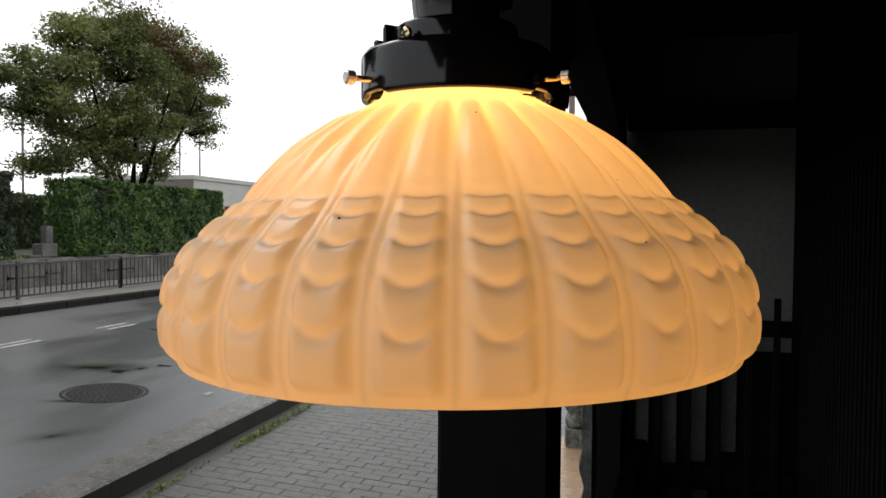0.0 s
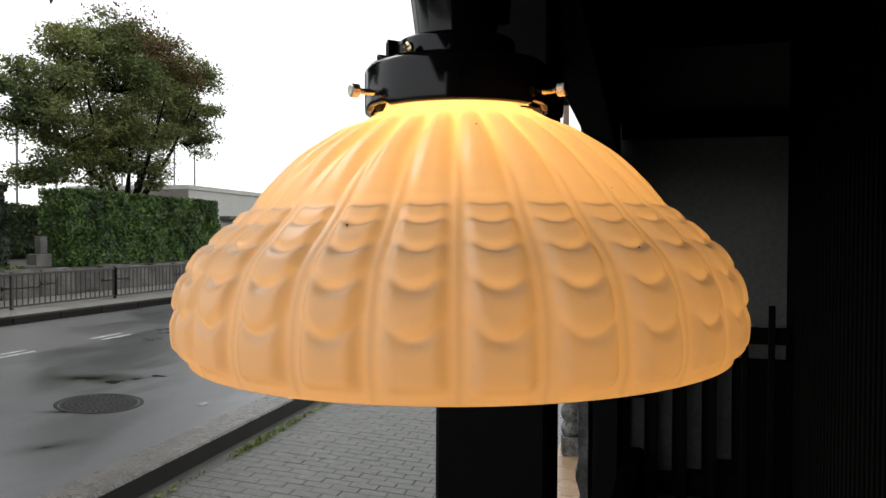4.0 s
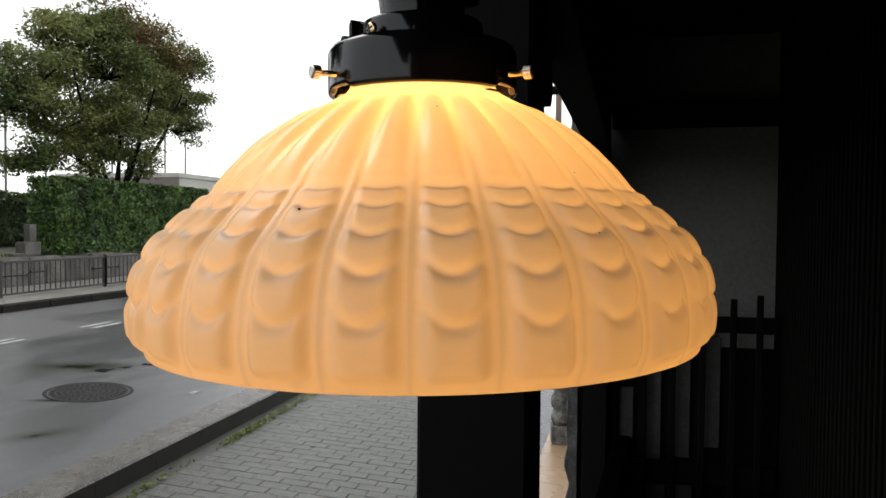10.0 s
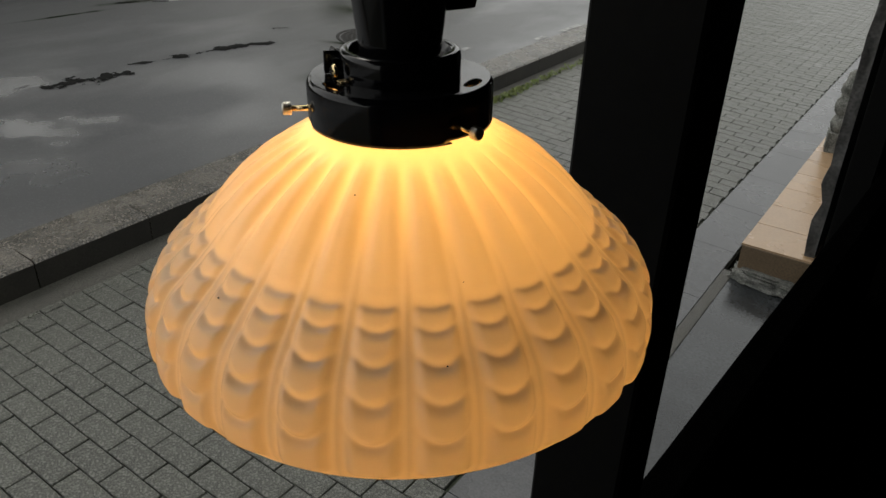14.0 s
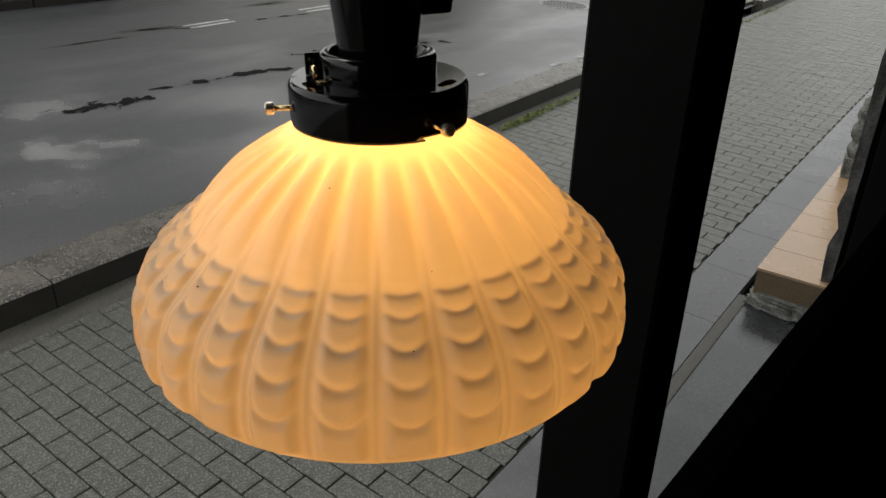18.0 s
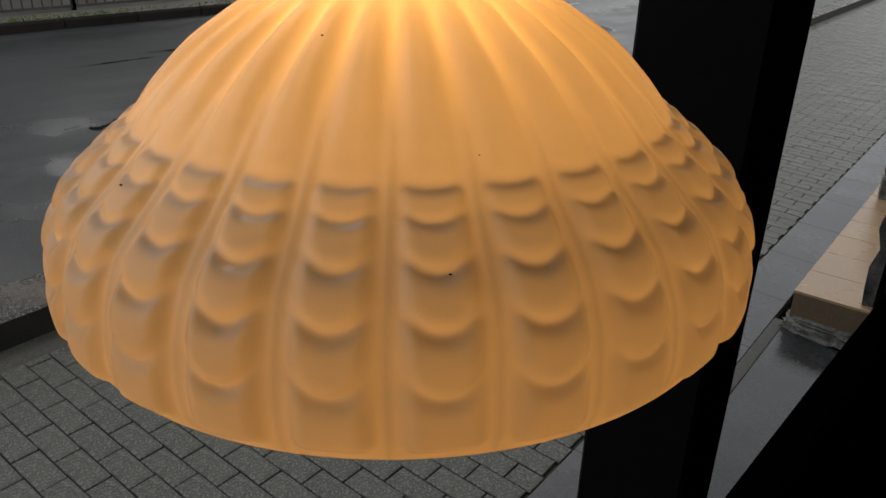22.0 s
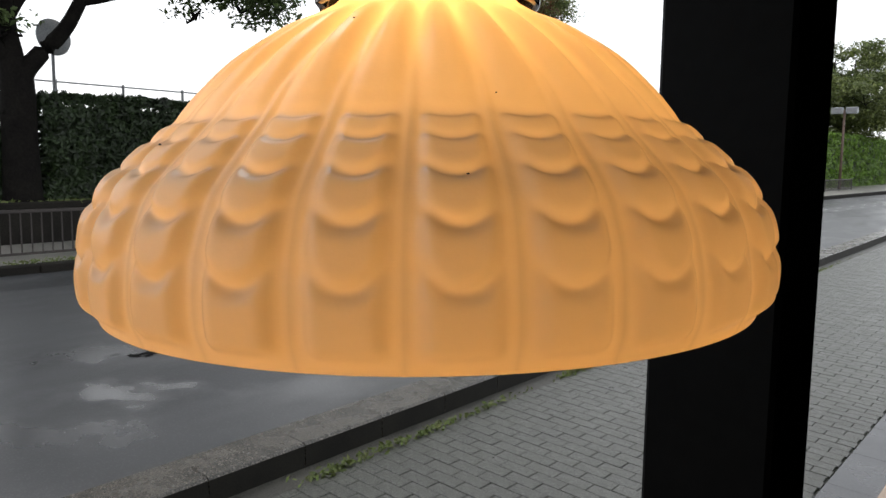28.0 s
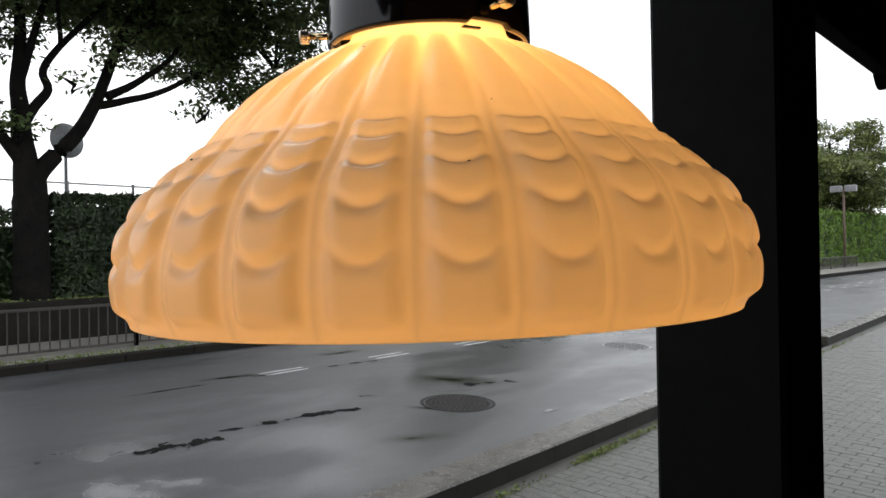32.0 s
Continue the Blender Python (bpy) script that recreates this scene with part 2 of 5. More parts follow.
M_GREYPLATE = material("weathered_sign_back", (0.36, 0.37, 0.38), (0.28, 0.29, 0.3), 0.5, scale=5, fine=40)
M_DIMBOARD = material("dim_grey_board", (0.042, 0.042, 0.038), (0.025, 0.025, 0.023), 0.7, scale=6, fine=60)


def speckle(m, scale, share, light):
    """Pale grains of aggregate scattered over a concrete or asphalt face."""
    nt = m.node_tree
    b = nt.nodes["Principled BSDF"]
    coord = nt.nodes.new("ShaderNodeTexCoord")
    cells = nt.nodes.new("ShaderNodeTexVoronoi")
    cells.inputs["Scale"].default_value = scale
    nt.links.new(coord.outputs["Object"], cells.inputs["Vector"])
    split = nt.nodes.new("ShaderNodeSeparateColor")
    nt.links.new(cells.outputs["Color"], split.inputs[0])
    pick = nt.nodes.new("ShaderNodeMapRange")
    pick.inputs[1].default_value, pick.inputs[2].default_value = 1 - share - 0.12, 1 - share + 0.12
    nt.links.new(split.outputs[0], pick.inputs[0])
    mix = nt.nodes.new("ShaderNodeMix")
    mix.data_type = "RGBA"
    mix.inputs["B"].default_value = (*light, 1)
    old = b.inputs["Base Color"].links[0].from_socket
    nt.links.new(pick.outputs[0], mix.inputs["Factor"])
    nt.links.new(old, mix.inputs["A"])
    nt.links.new(mix.outputs["Result"], b.inputs["Base Color"])
    return m


speckle(M_PAVER, 170, 0.25, (0.122, 0.123, 0.108))
speckle(M_PAVER_FAR, 170, 0.25, (0.122, 0.123, 0.108))
speckle(M_KERB, 120, 0.12, (0.17, 0.15, 0.125))


def asphalt():
    m = material("wet_asphalt", (0.036, 0.038, 0.041), (0.026, 0.027, 0.029), 0.42, 0.2, scale=0.9, fine=170, mix=0.6, bump=0.05, bump_fine=0.05, depth=0.003, specular=0.62)
    nt = m.node_tree
    n, link = nt.nodes.new, nt.links.new
    b = nt.nodes["Principled BSDF"]
    coord = n("ShaderNodeTexCoord")
    stretch = n("ShaderNodeMapping")
    stretch.inputs["Scale"].default_value = (0.9, 0.35, 1)
    link(coord.outputs["Object"], stretch.inputs["Vector"])
    puddle, ragged = n("ShaderNodeTexNoise"), n("ShaderNodeTexNoise")
    puddle.inputs["Scale"].default_value, puddle.inputs["Detail"].default_value = 1.3, 7
    ragged.inputs["Scale"].default_value, ragged.inputs["Detail"].default_value = 3.2, 6
    link(stretch.outputs[0], puddle.inputs["Vector"])
    link(coord.outputs["Object"], ragged.inputs["Vector"])

    def patch(x, y, long, wide, turn, edge, fray):
        """A ragged oval of the road, 1 inside and 0 outside."""
        place = n("ShaderNodeMapping")
        place.vector_type = "TEXTURE"
        place.inputs["Location"].default_value, place.inputs["Rotation"].default_value, place.inputs["Scale"].default_value = (x, y, 0.2), (0, 0, radians(turn)), (long, wide, 9)
        link(coord.outputs["Object"], place.inputs["Vector"])
        far, torn, inside = n("ShaderNodeVectorMath"), n("ShaderNodeMath"), n("ShaderNodeMapRange")
        far.operation, torn.operation, inside.interpolation_type = "LENGTH", "MULTIPLY_ADD", "SMOOTHSTEP"
        link(place.outputs[0], far.inputs[0])
        link(ragged.outputs["Fac"], torn.inputs[0])
        torn.inputs[1].default_value = -fray
        link(far.outputs["Value"], torn.inputs[2])
        inside.inputs[1].default_value, inside.inputs[2].default_value = 1 - edge - 0.5 * fray, 1 - 0.5 * fray
        inside.inputs[3].default_value, inside.inputs[4].default_value = 1.0, 0.0
        link(torn.outputs[0], inside.inputs[0])
        return inside.outputs[0]

    def most(sockets):
        total = sockets[0]
        for other in sockets[1:]:
            top = n("ShaderNodeMath")
            top.operation = "MAXIMUM"
            link(total, top.inputs[0])
            link(other, top.inputs[1])
            total = top.outputs[0]
        return total

    def blend(socket, to, factor):
        mix = n("ShaderNodeMix")
        if hasattr(to, "__len__"):
            mix.data_type = "RGBA"
            mix.inputs["B"].default_value = (*to, 1)
            a, out = mix.inputs["A"], mix.outputs["Result"]
        else:
            mix.inputs[3].default_value = to
            a, out = mix.inputs[2], mix.outputs[0]
        link(factor, mix.inputs[0])
        link(socket, a)
        return out

    # dirt and moss that has settled in hollows, and the pools that still stand
    moss = most([patch(-3.22, 5.76, 0.80, 0.40, 33, 0.9, 0.8), patch(-1.93, 3.72, 0.42, 0.18, 62, 1.0, 0.8), patch(-2.45, 4.60, 0.40, 0.09, 28, 0.7, 0.8), patch(-5.0, 4.0, 0.5, 0.10, 80, 0.8, 1.5), patch(-4.87, 3.2, 0.8, 0.05, 88, 0.8, 1.5), patch(-5.4, 6.0, 0.5, 0.13, 85, 0.9, 1.3)])
    pool = most([patch(-3.34, 1.85, 0.70, 0.34, 85, 0.9, 2.2), patch(-2.35, 1.55, 0.90, 0.34, 60, 1.0, 2.4), patch(-2.05, 0.95, 0.85, 0.36, 50, 1.0, 2.4), patch(-4.2, 11.5, 3.5, 0.7, 88, 0.5, 1.5)])
    mr = n("ShaderNodeMapRange")
    mr.inputs[1].default_value, mr.inputs[2].default_value = 0.44, 0.60
    mr.inputs[3].default_value, mr.inputs[4].default_value = 0.47, 0.31
    link(puddle.outputs["Fac"], mr.inputs[0])
    link(blend(mr.outputs[0], 0.21, pool), b.inputs["Roughness"])
    link(blend(b.inputs["Base Color"].links[0].from_socket, (0.012, 0.017, 0.007), moss), b.inputs["Base Color"])
    # standing water lies level over the grain
    level = n("ShaderNodeMapRange")
    level.inputs[1].default_value, level.inputs[2].default_value = 0.48, 0.60
    level.inputs[3].default_value, level.inputs[4].default_value = 0.9, 0.4
    link(puddle.outputs["Fac"], level.inputs[0])
    flat = blend(level.outputs[0], 0.05, pool)
    for node in list(nt.nodes):
        if node.type == "BUMP":
            link(flat, node.inputs["Strength"])
    gloss = n("ShaderNodeMapRange")
    gloss.inputs[3].default_value, gloss.inputs[4].default_value = 0.95, 0.0
    link(moss, gloss.inputs[0])
    link(gloss.outputs[0], b.inputs["Specular IOR Level"])
    return m


M_ASPHALT = speckle(asphalt(), 130, 0.12, (0.062, 0.064, 0.067))


def shade_glass():
    """Frosted opal glass: part scatters back, part lets the lamp's light through, with a faint gloss."""
    m = bpy.data.materials.new("frosted_opal_glass")
    m.use_nodes = True
    nt = m.node_tree
    b = nt.nodes["Principled BSDF"]
    coord = nt.nodes.new("ShaderNodeTexCoord")
    cloudy = nt.nodes.new("ShaderNodeTexNoise")
    cloudy.inputs["Scale"].default_value, cloudy.inputs["Detail"].default_value = 28, 4
    nt.links.new(coord.outputs["Object"], cloudy.inputs["Vector"])
    tint = nt.nodes.new("ShaderNodeMix")
    tint.data_type = "RGBA"
    tint.inputs["A"].default_value, tint.inputs["B"].default_value = (0.84, 0.74, 0.57, 1), (0.79, 0.68, 0.51, 1)
    nt.links.new(cloudy.outputs["Fac"], tint.inputs["Factor"])
    nt.links.new(tint.outputs["Result"], b.inputs["Base Color"])
    b.inputs["Roughness"].default_value = 0.24
    b.inputs["Specular IOR Level"].default_value = 0.5
    fine = nt.nodes.new("ShaderNodeTexNoise")
    fine.inputs["Scale"].default_value = 900
    nt.links.new(coord.outputs["Object"], fine.inputs["Vector"])
    bn = nt.nodes.new("ShaderNodeBump")
    bn.inputs["Distance"].default_value, bn.inputs["Strength"].default_value = 0.0002, 0.25
    nt.links.new(fine.outputs["Fac"], bn.inputs["Height"])
    nt.links.new(bn.outputs[0], b.inputs["Normal"])
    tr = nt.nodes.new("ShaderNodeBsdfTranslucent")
    # per-vertex dimming painted into the transmitted colour, heavier on raised relief
    dim_attr = nt.nodes.new("ShaderNodeAttribute")
    dim_attr.attribute_name = "painted_dimming"
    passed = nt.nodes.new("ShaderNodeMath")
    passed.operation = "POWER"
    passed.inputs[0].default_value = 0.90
    nt.links.new(dim_attr.outputs["Fac"], passed.inputs[1])
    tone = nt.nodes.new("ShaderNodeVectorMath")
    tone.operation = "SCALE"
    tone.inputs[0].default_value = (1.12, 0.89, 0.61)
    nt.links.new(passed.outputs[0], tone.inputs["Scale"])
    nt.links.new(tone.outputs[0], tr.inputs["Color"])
    mx = nt.nodes.new("ShaderNodeMixShader")
    mx.inputs[0].default_value = 0.5
    nt.links.new(b.outputs[0], mx.inputs[1])
    nt.links.new(tr.outputs[0], mx.inputs[2])
    nt.links.new(mx.outputs[0], nt.nodes["Material Output"].inputs["Surface"])
    return m


M_SHADE = shade_glass()


# ---- mesh helpers ----
def mesh_of(name, verts, faces, mat, smooth=False):
    me = bpy.data.meshes.new(name)
    me.from_pydata([tuple(v) for v in verts], [], [tuple(f) for f in faces])
    if mat:
        me.materials.append(mat)
    if smooth:
        me.polygons.foreach_set("use_smooth", [True] * len(me.polygons))
    me.update()
    return me


def part(name, bm, mat, parent, label="", smooth=False):
    """One mesh object under a thing or a part, from a bmesh or a ready mesh."""
    if isinstance(bm, bpy.types.Mesh):
        me = bm
    else:
        me = bpy.data.meshes.new(name)
        bm.to_mesh(me)
        bm.free()
        me.materials.append(mat)
        if smooth:
            me.polygons.foreach_set("use_smooth", [True] * len(me.polygons))
    ob = new(name, me)
    ob.parent = parent
    if label:
        ob["label"] = label
    return ob


def empty(name, at=(0, 0, 0), label="", category="", group="", kind="", rot=0.0):
    ob = new(name)
    ob.matrix_world = pose(*at, 0, 0, rot)
    return tagged(ob, label, category, group, kind)


def box(lo, hi, bevel=0.0, segments=1, bm=None):
    bm = bm or bmesh.new()
    size = [b - a for a, b in zip(lo, hi)]
    mid = [(a + b) / 2 for a, b in zip(lo, hi)]
    geom = bmesh.ops.create_cube(bm, size=1, matrix=Matrix.Translation(mid) @ Matrix.Diagonal((*size, 1)))
    if bevel:
        edges = list({e for v in geom["verts"] for e in v.link_edges})
        bmesh.ops.bevel(bm, geom=edges, offset=bevel, segments=segments, affect="EDGES", profile=0.6)
    return bm


def structure(name, bm, mat, label, smooth=False):
    ob = part(name, bm, mat, None, "", smooth)
    return tagged(ob, label, name.split("_")[0], kind="structure")


def lathe(profile, n=48, arc=None):
    """Verts and faces of a profile of (radius, height) turned round z."""
    verts, faces = [], []
    for r, z in profile:
        for i in range(n):
            a = 2 * math.pi * i / n
            verts.append((r * math.cos(a), r * math.sin(a), z))
    for j in range(len(profile) - 1):
        for i in range(n):
            k = (i + 1) % n
            faces.append((j * n + i, j * n + k, (j + 1) * n + k, (j + 1) * n + i))
    return verts, faces


def tube(points, radii, n=8):
    """Verts and faces of a tapered tube along points."""
    verts, faces = [], []
    pts = [Vector(p) for p in points]
    for j, p in enumerate(pts):
        d = (pts[min(j + 1, len(pts) - 1)] - pts[max(j - 1, 0)]).normalized()
        side = d.orthogonal().normalized()
        up = d.cross(side)
        for i in range(n):
            a = 2 * math.pi * i / n
            verts.append(p + radii[j] * (math.cos(a) * side + math.sin(a) * up))
    for j in range(len(pts) - 1):
        for i in range(n):
            k = (i + 1) % n
            faces.append((j * n + i, j * n + k, (j + 1) * n + k, (j + 1) * n + i))
    faces.append(tuple(range(n - 1, -1, -1)))
    faces.append(tuple(range((len(pts) - 1) * n, len(pts) * n)))
    return verts, faces


def joined(pieces):
    verts, faces = [], []
    for v, f in pieces:
        o = len(verts)
        verts += list(v)
        faces += [tuple(i + o for i in q) for q in f]
    return verts, faces


SLOPE = 0.052


def gz(x):
    """Height of street level: it falls from the far side of the road to the shop."""
    return -SLOPE * min(max(x, -7.6), 2.4)


def kerb_x(y):
    return -0.79 - 0.018 * y


# ---- ground ----
def strip(name, xs, y0, y1, mat, label, dz=0.0, ny=40, heights=None, bend=None):
    ys = np.linspace(y0, y1, ny)
    verts, faces = [], []
    for y in ys:
        for i, x in enumerate(xs):
            xx = x + (bend(y) if bend else 0)
            verts.append((xx, y, (heights[i] if heights else gz(xx)) + dz))
    n = len(xs)
    for j in range(ny - 1):
        for i in range(n - 1):
            faces.append((j * n + i, j * n + i + 1, (j + 1) * n + i + 1, (j + 1) * n + i))
    ob = new(name, mesh_of(name, verts, faces, mat))
    return tagged(ob, label, name.split("_")[0], kind="structure")


strip("ground", [-900, -60, -9.0, -6.6, -1.2, -0.2, 2.4, 60, 900], -900, 900, M_SOIL, "dull earth ground reaching away under the street", dz=-0.12, ny=30)
strip("road", [-6.75, -5, -3, -1.12], -40, 260, M_ASPHALT, "wet grey asphalt road with drying puddles", dz=0.06)
strip("pavement_far", [-10.6, -8.2, -6.80], -12, 60, M_CONCRETE, "pale concrete footway beyond the road", dz=0.13, heights=[0.36, 0.37, 0.36], bend=lambda y: 0.026 * y)
strip("pavement_bed", [-0.86, 1.32], -4, 60, M_JOINT, "dark sand bed between the paving blocks", dz=-0.012)
edging = empty("pavement_strip", (0, 0, 0), "smooth grey concrete edging strip beside the paving", "edging", kind="structure")
for k in range(-5, 50):
    y0, y1 = 0.6 * k + 0.2015, 0.6 * k + 0.7985
    v = [(x, y, gz(x) + dz) for dz in (-0.05, 0.003) for x, y in ((1.318, y0), (1.582, y0), (1.582, y1), (1.318, y1))]
    part("kerb_slab", mesh_of("kerb_slab", v, [(4, 5, 6, 7), (0, 1, 5, 4), (1, 2, 6, 5), (2, 3, 7, 6), (3, 0, 4, 7)], M_STRIP), None, edging)
strip("pavement_strip_bed", [1.31, 1.587], -4, 40, M_JOINT, "dark mortar under the edging strip", dz=-0.012)
strip("pavement_gutter", [1.588, 1.640], -4, 2.97, M_GUTTER, "dark concrete drain edge with worn mortar", dz=0.008)
strip("pavement_slab", [1.643, 1.99], -4, 3.6, M_WETSLAB, "damp smooth concrete slab before the shop", dz=0.004)

# ---- lamp ----
LAMP = (2.1452, -0.5232)
PETALS, PHASE = 28, 0.4
TILT_MATRIX = Matrix.Translation((*LAMP, 1.68)) @ Matrix.Rotation(radians(1.0), 4, Vector((-0.66, 0.75, 0)) * -1) @ Matrix.Translation((0, 0, -1.68))
OUTLINE = [(27.6, 1770.0), (27.8, 1764.0), (28.4, 1761.6), (29.5, 1760.6), (31.0, 1759.6), (34.0, 1757.9), (37.8, 1755.7), (41.5, 1753.0), (45.2, 1750.4), (48.9, 1748.0), (55.2, 1744.1), (60.8, 1740.2), (65.7, 1736.3), (69.9, 1732.6), (74.0, 1729.0), (77.4, 1725.2), (80.3, 1721.9), (82.2, 1720.0), (86.4, 1715.9), (90.8, 1711.9), (95.6, 1707.4),
           (99.3, 1703.6), (102.1, 1698.2), (104.3, 1692.4), (105.5, 1685.8), (106.1, 1680.0), (105.8, 1675.0), (104.9, 1671.0), (104.3, 1669.6), (103.4, 1667.5)]
ROW_ENDS = [1720.8, 1715.3, 1707.5, 1697.5, 1684.6]
RISE = [0.9, 2.3, 3.4, 4.8, 6.4]
LIP = [0.1, 1.6, 2.3, 2.7, 3.4, 3.1]
PILLOW = 0.72
SOFTEN, COLUMN = 4, 28


def smooth01(a, b, x):
    t = min(max((x - a) / (b - a), 0), 1)
    return t * t * (3 - 2 * t)


def pillow(t, low, high):
    """A rounded swelling over t from 0 to 1, level between low and high, round and steep at its lower edge."""
    if t < low:
        return max(1 - ((low - t) / low) ** 2.2, 0.0) ** 0.6
    return max(1 - ((t - high) / (1 - high)) ** 2, 0.0) ** 0.75 if t > high else 1.0


def shade_offset(u, z):
    """Relief of the pressed glass in mm, for u from -1 to 1 across one petal and height z in mm."""
    a = abs(u)
    w = min(a / PILLOW, 1.2)
    ends = [e + r * w ** 2.2 for e, r in zip(ROW_ENDS, RISE)]
    row = sum(1 for e in ends if z < e)
    top = 1761.0 if row == 0 else ends[row - 1]
    low = ends[row] if row < 5 else 1663.0
    t = min(max((z - low) / max(top - low, 0.5), 0.0), 1.0)
    neck = smooth01(1757.0, 1749.0, z) if z > 1749.0 else 1.0
    # a raised rib with a fine hollow either side runs between the columns
    hollow = math.exp(-(((a - 0.82) / 0.07) ** 2))
    rib = math.exp(-(((1 - a) / 0.075) ** 2))
    side = 1 - smooth01(0.58, 0.80, a)
    if row == 0:
        flute = 2.3 * (1 - smooth01(0.25, 0.85, a)) * (0.22 + 0.78 * smooth01(1722.0, 1742.0, z))
        foot = smooth01(0.0, 0.10, t) if a < PILLOW else 1.0
        fade = 1 - smooth01(1724.0, 1744.0, z)
        return (flute * (foot * side + 1 - side) + LIP[0] * side * foot) * neck + (0.9 * rib * fade - 0.3 * hollow * fade - 0.45 * rib * (1 - fade)) * neck
    swell = pillow(t, 0.55, 0.82) if row == 5 else pillow(t, 0.30, 0.68)
    keep = smooth01(1669.0, 1674.0, z)
    return (LIP[row] * swell * side + 1.3 * rib - 0.5 * hollow) * keep


def lampshade(parent):
    zs = []
    for (r0, z0), (r1, z1) in zip(OUTLINE, OUTLINE[1:]):
        steps = max(2, int(math.hypot(r1 - r0, z1 - z0) / 0.5))
        for k in range(steps):
            f = k / steps
            zs.append((r0 + (r1 - r0) * f, z0 + (z1 - z0) * f))
    zs.append(OUTLINE[-1])
    # ease the corners of the outline
    arr = np.array(zs)
    for _ in range(20):
        arr[1:-1] = 0.25 * arr[:-2] + 0.5 * arr[1:-1] + 0.25 * arr[2:]
    n = PETALS * COLUMN
    verts, faces, dimming = [], [], []
    normal = np.gradient(arr, axis=0)
    relief = np.array([[shade_offset(2 * (i / COLUMN) - 1, z) for i in range(COLUMN)] for r, z in arr])
    # pressed glass has no sharp arris: soften the relief a little
    for _ in range(SOFTEN):
        relief = 0.5 * relief + 0.25 * (np.roll(relief, 1, 1) + np.roll(relief, -1, 1))
        relief[1:-1] = 0.5 * relief[1:-1] + 0.25 * (relief[:-2] + relief[2:])
    wobble = [random.Random(40 + k).uniform(-1, 1) for k in range(PETALS)]
    for j, (r, z) in enumerate(arr):
        tr, tz = normal[j]
        length = math.hypot(tr, tz)
        nr, nz = -tz / length, tr / length
        for i in range(n):
            a = 2 * math.pi * i / n
            o = relief[j, i % COLUMN] * (1 + 0.10 * wobble[i // COLUMN]) + 0.22 * noise.noise(Vector((5 * math.cos(a), 5 * math.sin(a), z / 14)))
            a = radians(PHASE) + 2 * math.pi * i / n
            rr, zz = r + o * nr, z + o * nz
            verts.append((rr / 1000 * math.cos(a), rr / 1000 * math.sin(a), zz / 1000))
            # painted dimming: follows the relief, eased in lower rows, darker along each rib
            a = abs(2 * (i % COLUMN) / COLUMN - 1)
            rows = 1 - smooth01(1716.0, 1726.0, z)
            dimming.append(2.2 + o * (1 - 0.62 * rows) + 1.9 * rows * math.exp(-(((1 - a) / 0.07) ** 2)))
    rings = len(arr)
    # rolled rim: the edge turns inward with the thickness of the glass
    for r, z in ((103.2, 1666.8), (102.4, 1666.5), (101.5, 1666.8), (101.0, 1667.5)):
        for i in range(n):
            a = radians(PHASE) + 2 * math.pi * i / n
            verts.append((r / 1000 * math.cos(a), r / 1000 * math.sin(a), z / 1000))
            dimming.append(2.2)
        rings += 1
    for j in range(rings - 1):
        for i in range(n):
            k = (i + 1) % n
            faces.append((j * n + i, (j + 1) * n + i, (j + 1) * n + k, j * n + k))
    me = mesh_of("shade", verts, faces, M_SHADE, True)
    me.attributes.new("painted_dimming", "FLOAT", "POINT").data.foreach_set("value", dimming)
    return part("shade", me, None, parent, "fluted frosted opal glass shade with scalloped rows", True)


def solid(name, profile, mat, parent, label="", n=64, smooth=True, at=None):
    v, f = lathe(profile, n)
    ob = part(name, mesh_of(name, v, f, mat, False), None, parent, label)
    bm = bmesh.new()
    bm.from_mesh(ob.data)
    bmesh.ops.recalc_face_normals(bm, faces=bm.faces)
    for face in bm.faces:
        face.smooth = smooth
    bm.to_mesh(ob.data)
    bm.free()
    if at is not None:
        ob.matrix_local = at
    return ob


def rounded(points, r=0.0006):
    """Cut the corners of a lathe profile."""
    out = [points[0]]
    for a, b, c in zip(points, points[1:], points[2:]):
        pb = Vector(b)
        for q in (a, c):
            d = Vector(q) - pb
            out.append(tuple(pb + d.normalized() * min(r, d.length * 0.4)))
    out.append(points[-1])
    return out


lamp = new("pendant_lamp")
lamp.matrix_world = TILT_MATRIX
tagged(lamp, "lit pendant lamp with fluted amber opal glass shade and black holder", "lamp")
lampshade(lamp)
holder = solid("shade_holder", rounded([(0.0338, 1.7765), (0.0338, 1.7597), (0.0362, 1.7597), (0.0366, 1.7608), (0.0366, 1.7757), (0.0352, 1.77766), (0.0330, 1.77766)]), M_PLASTIC, lamp, "glossy black shade holder cup", n=144)
# notches in the holder's lower edge by the screws
for v in holder.data.vertices:
    if v.co.z < 1.7615:
        turn = math.degrees(math.atan2(v.co.y, v.co.x))
        v.co.z += 0.0014 * max(1 - smooth01(11, 14, abs((turn - a + 180) % 360 - 180)) for a in (-134.5, -14.0, 106.0))


def loop_edges(bm, points):
    vs = [bm.verts.new(p) for p in points]
    return [bm.edges.new((v, vs[(i + 1) % len(vs)])) for i, v in enumerate(vs)]


def polar(r, degrees, z):
    return (r * math.cos(radians(degrees)), r * math.sin(radians(degrees)), z)


